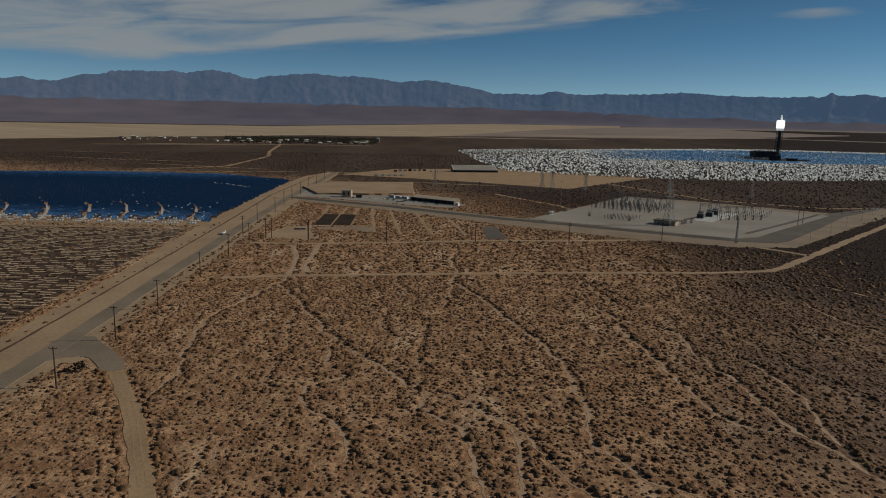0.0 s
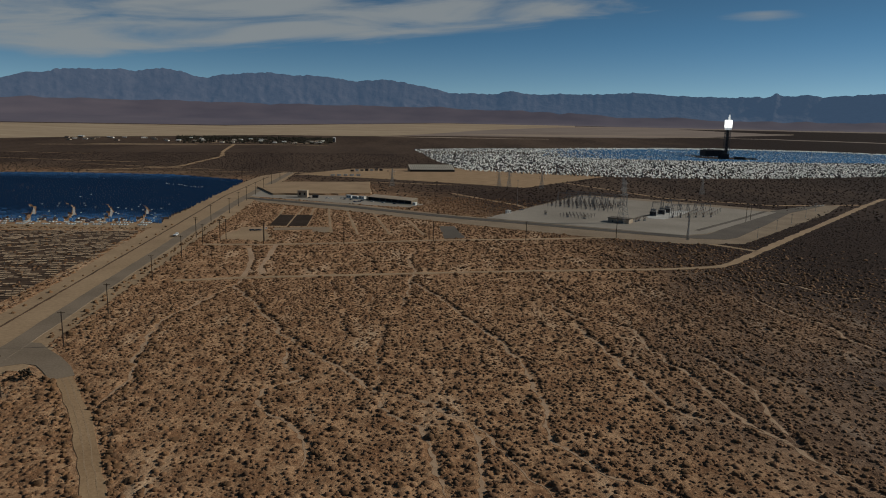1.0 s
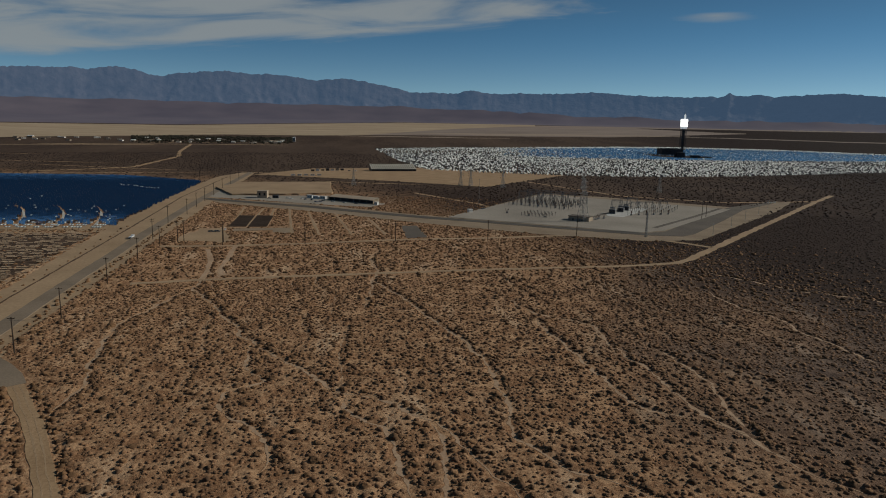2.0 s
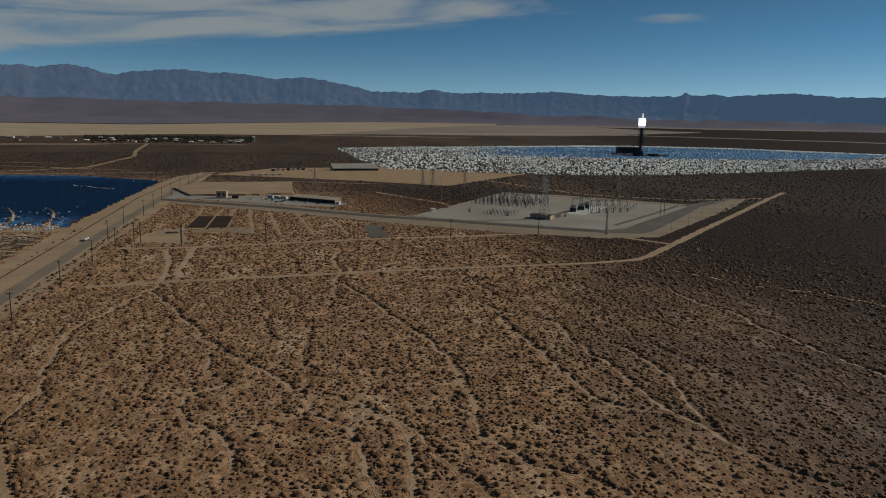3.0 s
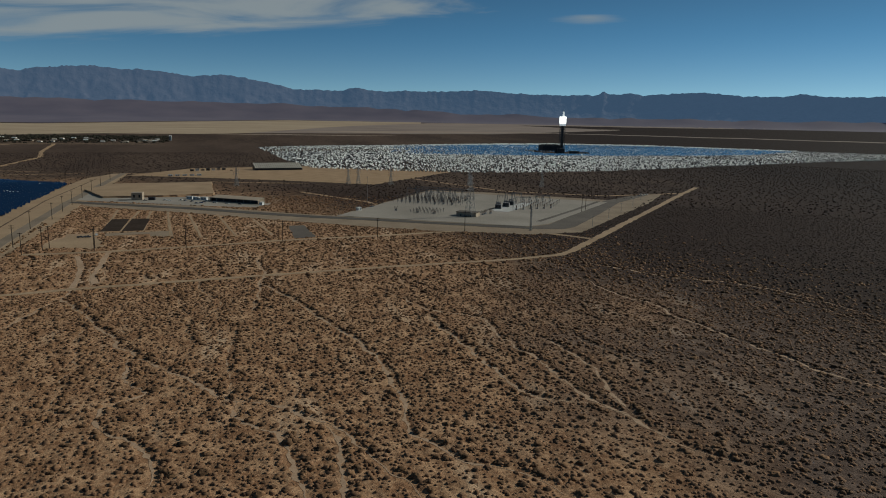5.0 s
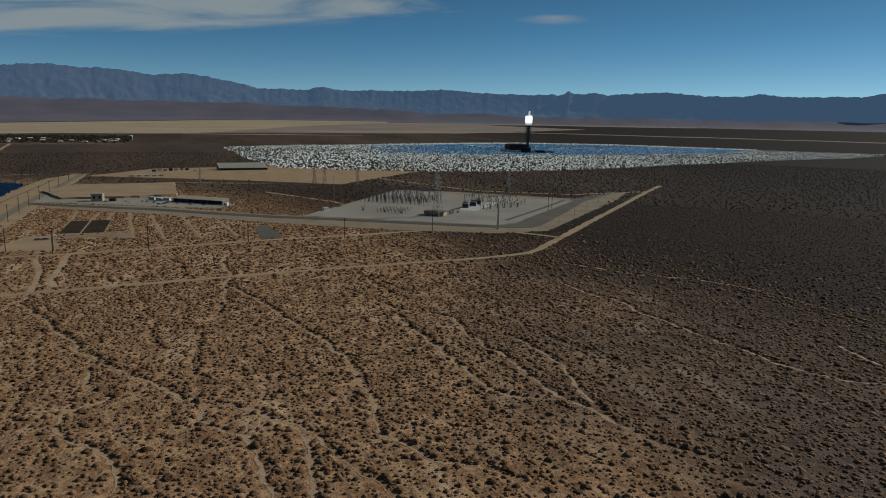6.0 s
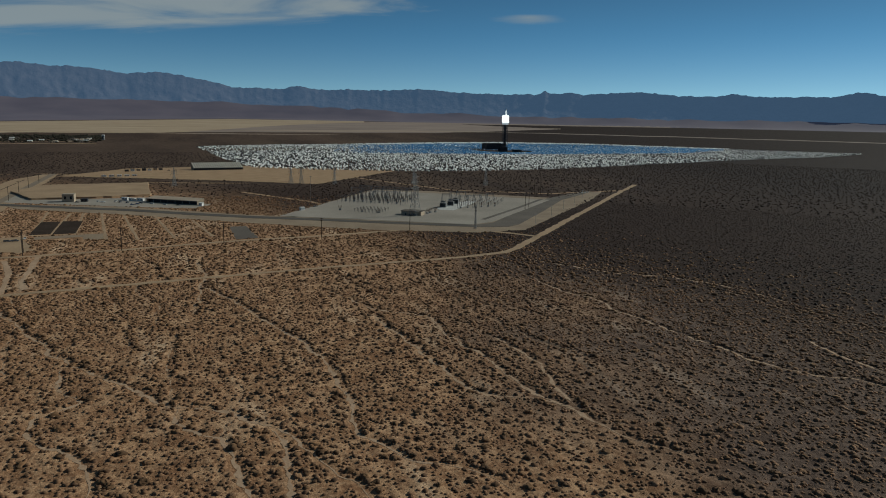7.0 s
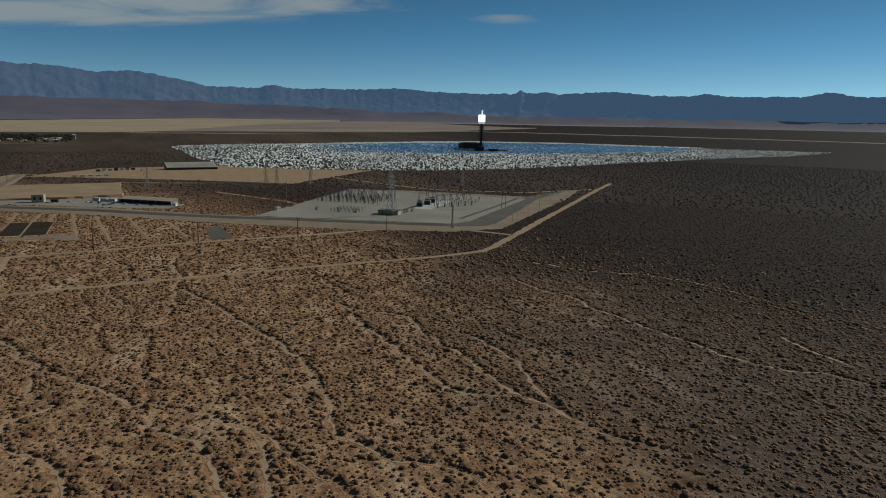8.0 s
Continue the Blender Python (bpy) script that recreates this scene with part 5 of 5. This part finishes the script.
def tree_template(g, clumps):
    """A ragged crown of unit radius from small irregular clumps."""
    vs, fs = [], []
    for k in range(clumps):
        a, e = g.uniform(0, 2 * np.pi), g.uniform(0.15, 1.3)
        d = np.array([np.cos(a) * np.cos(e), np.sin(a) * np.cos(e), np.sin(e) * 0.8])
        v = OCT_V * g.uniform(0.34, 0.56) * g.uniform(0.6, 1.35, (6, 1)) + g.normal(0, 0.06, (6, 3)) + d * g.uniform(0.30, 0.62)
        v[:, 2] = np.maximum(v[:, 2], -0.08)
        fs.append(OCT_F + 6 * k)
        vs.append(v)
    return np.concatenate(vs), np.concatenate(fs)


def scatter(name, places, radius, height, shape, mat, label, category, seed, ground=None):
    g = np.random.default_rng(seed)
    temps = [clump_template(g, *shape) if isinstance(shape, tuple) else tree_template(g, shape) for _ in range(9)]
    which = g.integers(0, 9, len(places))
    allv, allf, base = [], [], 0
    for t, (tv, tf) in enumerate(temps):
        p = places[which == t]
        n = len(p)
        if not n:
            continue
        a = g.uniform(0, 2 * np.pi, n)
        r = g.uniform(radius[0], radius[1], n) * g.uniform(0.75, 1.25, n)
        h = r * g.uniform(height[0], height[1], n)
        ca, sa = np.cos(a), np.sin(a)
        v = np.empty((n, len(tv), 3))
        v[:, :, 0] = (ca[:, None] * tv[:, 0] - sa[:, None] * tv[:, 1]) * r[:, None] + p[:, :1]
        v[:, :, 1] = (sa[:, None] * tv[:, 0] + ca[:, None] * tv[:, 1]) * r[:, None] + p[:, 1:2]
        v[:, :, 2] = tv[:, 2] * h[:, None] - 0.05
        if ground is not None:
            v[:, :, 2] += ground(p[:, 0], p[:, 1])[:, None]
        f = tf[None] + (np.arange(n) * len(tv))[:, None, None] + base
        base += n * len(tv)
        allv.append(v.reshape(-1, 3))
        allf.append(f.reshape(-1, 3))
    ob = mesh_np(name, np.concatenate(allv), np.concatenate(allf), [mat])
    return tagged(ob, label, category, kind="stuff")


def inside(poly, x, y):
    hit = np.zeros(len(x), bool)
    for (x0, y0), (x1, y1) in zip(poly, poly[1:] + poly[:1]):
        c = (y0 > y) != (y1 > y)
        with np.errstate(divide="ignore", invalid="ignore"):
            hit ^= c & (x < (x1 - x0) * (y - y0) / (y1 - y0 + 1e-9) + x0)
    return hit


def near_line(line, x, y, d):
    hit = np.zeros(len(x), bool)
    for (x0, y0), (x1, y1) in zip(line, line[1:]):
        dx, dy = x1 - x0, y1 - y0
        box_in = (x > min(x0, x1) - d) & (x < max(x0, x1) + d) & (y > min(y0, y1) - d) & (y < max(y0, y1) + d)
        if not box_in.any():
            continue
        i = np.nonzero(box_in)[0]
        t = np.clip(((x[i] - x0) * dx + (y[i] - y0) * dy) / (dx * dx + dy * dy + 1e-9), 0, 1)
        hit[i] |= np.hypot(x[i] - x0 - t * dx, y[i] - y0 - t * dy) < d
    return hit


BARE = [[(-190, 150), (-196, 270), (-199, 344), (-205, 430), (-213, 500), (-227, 676), (-243, 900), (-238, 1178), (-215, 1270), (-192, 1270), (-176, 850), (-166, 590), (-159, 430), (-154, 330), (-152, 240), (-155, 150)],
        [(-162, 303), (-150, 294), (-131, 275), (-122, 260), (-132, 253), (-145, 264), (-163, 266)],
        [(88, 705), (251, 955), (330, 915), (470, 800), (560, 880), (575, 868), (369, 644), (297, 571), (245, 566), (159, 603), (63, 664), (-58, 752), (-165, 818), (-192, 868), (-60, 815), (60, 726)],
        [(-203, 985), (-178, 1066), (-50, 1084), (-40, 925), (-100, 905), (-166, 896)],
        [(-190, 1230), (-98, 1392), (121, 1455), (392, 1303), (187, 1046), (76, 1113), (-60, 1180), (-147, 1215)],
        [(-196, 1000), (-160, 1060), (-150, 900), (-38, 905), (28, 820), (8, 790), (-50, 812), (-175, 872), (-200, 890)],
        [(-125, 717), (-91, 715), (-88, 638), (-122, 636)], [(-116, 630), (-64, 637), (-60, 606), (-114, 612)], [(37, 580), (56, 584), (51, 651), (36, 650)],
        [(-144, 630), (-122, 634), (-118, 606), (-106, 568), (-112, 556), (-130, 566), (-148, 562), (-152, 585)]]
LINES = [(DIRT, 3.6), (TRACK_A, 4.4), (TRACK_B[:7], 4.0), (TRACK_B[6:], 4.8), (SECOND, 11)] + [(list(line), 2.2) for line in PLOT_PATHS] + [(line, 2.4) for line in CROSSINGS]


def free(p, wash_gap=0.7):
    x, y = p[:, 0], p[:, 1]
    bad = west_field(x, y) & (y > 600) | east_field(x, y)
    for poly in BARE:
        bad |= inside(poly, x, y)
    for line, d in LINES:
        bad |= near_line(line, x, y, d)
    for i, w in enumerate(WASHES):
        bad |= near_line(w, x, y, wash_gap + (0.45 if i < MAIN else 0.0))
    return p[~bad]


build_ground()


def sown(r0, r1, per, seed, clump=0.35):
    """Evenly spaced places in the valley in front, jittered and thinned by patches; per: square metres for each."""
    g = np.random.default_rng(seed)
    s = math.sqrt(per)
    x, y = np.meshgrid(np.arange(-0.62 * r1, 0.87 * r1, s), np.arange(0.45 * r0, r1, s))
    x, y = x.ravel(), y.ravel()
    x, y = x + g.uniform(-0.62, 0.62, len(x)) * s, y + g.uniform(-0.62, 0.62, len(y)) * s
    r, a = np.hypot(x, y), np.degrees(np.arctan2(x, y))
    patch = np.sin(x * 0.083 + 1.7 * np.sin(y * 0.041)) * np.sin(y * 0.061 + 1.3 * np.sin(x * 0.057))
    keep = (r > r0) & (r < r1) & (a > -37) & (a < 59) & (g.uniform(0, 1, len(x)) < 1 - clump * (0.5 + 0.5 * patch))
    p = np.c_[x, y][keep]
    in_west = west_field(p[:, 0], p[:, 1])
    return p[~in_west | (g.uniform(0, 1, len(p)) < 0.25)]


def wash_side(seed, off, step):
    """Thicker growth along the washes."""
    g = np.random.default_rng(seed)
    pts = []
    for w in WASHES:
        for p in along(w, step):
            s = 1 if g.uniform() < 0.78 else -1
            pts.append((p.x + s * g.uniform(off[0], off[1]), p.y + g.uniform(-2, 2)))
    return np.array(pts)


def by_shade(p, seed):
    """Parts places into those on the pale soil and those on the east, where shade is put into the colours."""
    e = p[:, 0] + 0.4 * p[:, 1] + np.random.default_rng(seed).normal(0, 60, len(p))
    dark = (e > 460) | (np.hypot(p[:, 0], p[:, 1]) > 900)
    return p[~dark], p[dark]


big_near = free(np.concatenate([sown(120, 430, 45, 51, 0.6), wash_side(52, (2.4, 4.6), 3.4)]))
scatter("creosote_bushes", big_near, (0.95, 1.55), (0.42, 0.65), (9, 4), LEAF, "scattered dark olive creosote bushes on sandy soil", "shrubs", 61, relief)
mid_near = free(np.concatenate([sown(120, 430, 7.0, 57, 0.3), wash_side(58, (2.0, 3.8), 1.8)]))
scatter("burrobush_shrubs", mid_near, (0.55, 1.05), (0.45, 0.7), (7, 3), LEAF_DRY, "brown rounded burrobush shrubs on the sandy soil", "shrubs", 69, relief)
small_near = free(sown(120, 430, 5.2, 53, 0.4), 0.8)
scatter("bursage_shrubs", small_near, (0.35, 0.65), (0.5, 0.8), (6, 2), LEAF_DRY, "small dry brown bursage shrubs between the creosote", "shrubs", 62, relief)
big_mid = free(sown(430, 900, 44, 54, 0.5))
big_mid, big_dark = by_shade(big_mid, 71)
scatter("creosote_bushes", big_mid, (1.1, 1.8), (0.5, 0.75), (7, 3), LEAF, "dark creosote bushes round the substation and tracks", "shrubs", 63, relief)
scatter("blackbrush", big_dark, (0.85, 1.4), (0.5, 0.7), (6, 2), LEAF_BLACK, "brush darkened for the shade on the eastern plain", "shrubs", 73, relief)
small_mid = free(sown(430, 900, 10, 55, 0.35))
small_mid, small_dark = by_shade(small_mid, 72)
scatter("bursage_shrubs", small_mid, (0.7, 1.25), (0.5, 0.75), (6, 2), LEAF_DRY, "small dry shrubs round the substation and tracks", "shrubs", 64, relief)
scatter("blackbrush", small_dark, (0.5, 0.95), (0.5, 0.75), (5, 2), LEAF_BLACK, "small shrubs darkened for the shade on the eastern plain", "shrubs", 74, relief)
big_far = free(sown(900, 2000, 75, 56, 0.5))
west_far = big_far[:, 0] < 150
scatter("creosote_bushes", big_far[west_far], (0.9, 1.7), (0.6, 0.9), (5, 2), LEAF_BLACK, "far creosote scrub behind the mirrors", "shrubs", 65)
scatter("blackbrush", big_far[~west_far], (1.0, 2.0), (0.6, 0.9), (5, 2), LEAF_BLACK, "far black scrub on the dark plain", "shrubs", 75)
g = np.random.default_rng(66)
a, r = radians(1) * g.uniform(-17.5, -5.6, 1500), g.uniform(2840, 3010, 1500)
front = g.uniform(0, 1, 1500) < 0.3
r[front] -= g.uniform(120, 260, front.sum())
scatter("settlement_trees", np.c_[r * np.sin(a), r * np.cos(a)], (3.5, 7), (0.9, 1.5), 5, TREE_LEAF, "belt of dark green trees round the far settlement", "trees", 67, lambda x, y: level(np.hypot(x, y)))
road_side = np.array([(p.x + random.uniform(7.5, 12), p.y + random.uniform(-2, 2)) for p in along(ROAD, 3.2) if 150 < p.y < 700 and not 255 < p.y < 305] + [(p.x - random.uniform(2, 6), p.y) for p in along([(-181, 150), (-186, 290), (-196, 470), (-206, 640)], 14)]
                     + [(p.x + s * random.uniform(4.6, 7.5), p.y + random.uniform(-1.5, 1.5)) for p in along(DIRT, 2.6) for s in (-1, 1)])
scatter("roadside_brush", road_side, (0.6, 1.4), (0.7, 1.0), (9, 4), LEAF, "dark brush lining the road shoulder", "shrubs", 68)


def roadside_tree(x, y):
    t = tagged(empty("small_tree", pose(x, y, 0)), "small dark round-crowned tree beside the turnout", "tree")
    bm = bmesh.new()
    for k in range(4):
        bar(bm, (0.1 * k - 0.15, 0, -0.2), (0.9 * math.cos(k * 1.7), 0.9 * math.sin(k * 1.7), 2.0), 0.22, 0.1, 6)
    part("trunk", bm, POLE_WOOD, t)
    gg = np.random.default_rng(8)
    vs, fs = [], []
    for k in range(70):
        d = gg.normal(0, 1, 3)
        d /= np.linalg.norm(d)
        c = d * gg.uniform(0.4, 1) * np.array([3.2, 2.8, 1.6]) + np.array([0, 0, 2.8])
        vs.append(OCT_V * gg.uniform(0.25, 0.6) * gg.uniform(0.6, 1.4, (6, 1)) + c)
        fs.append(OCT_F + 6 * k)
    crown = mesh_np("crown", np.concatenate(vs), np.concatenate(fs), [TREE_LEAF])
    crown.parent = t
    return t


roadside_tree(-140.5, 255)
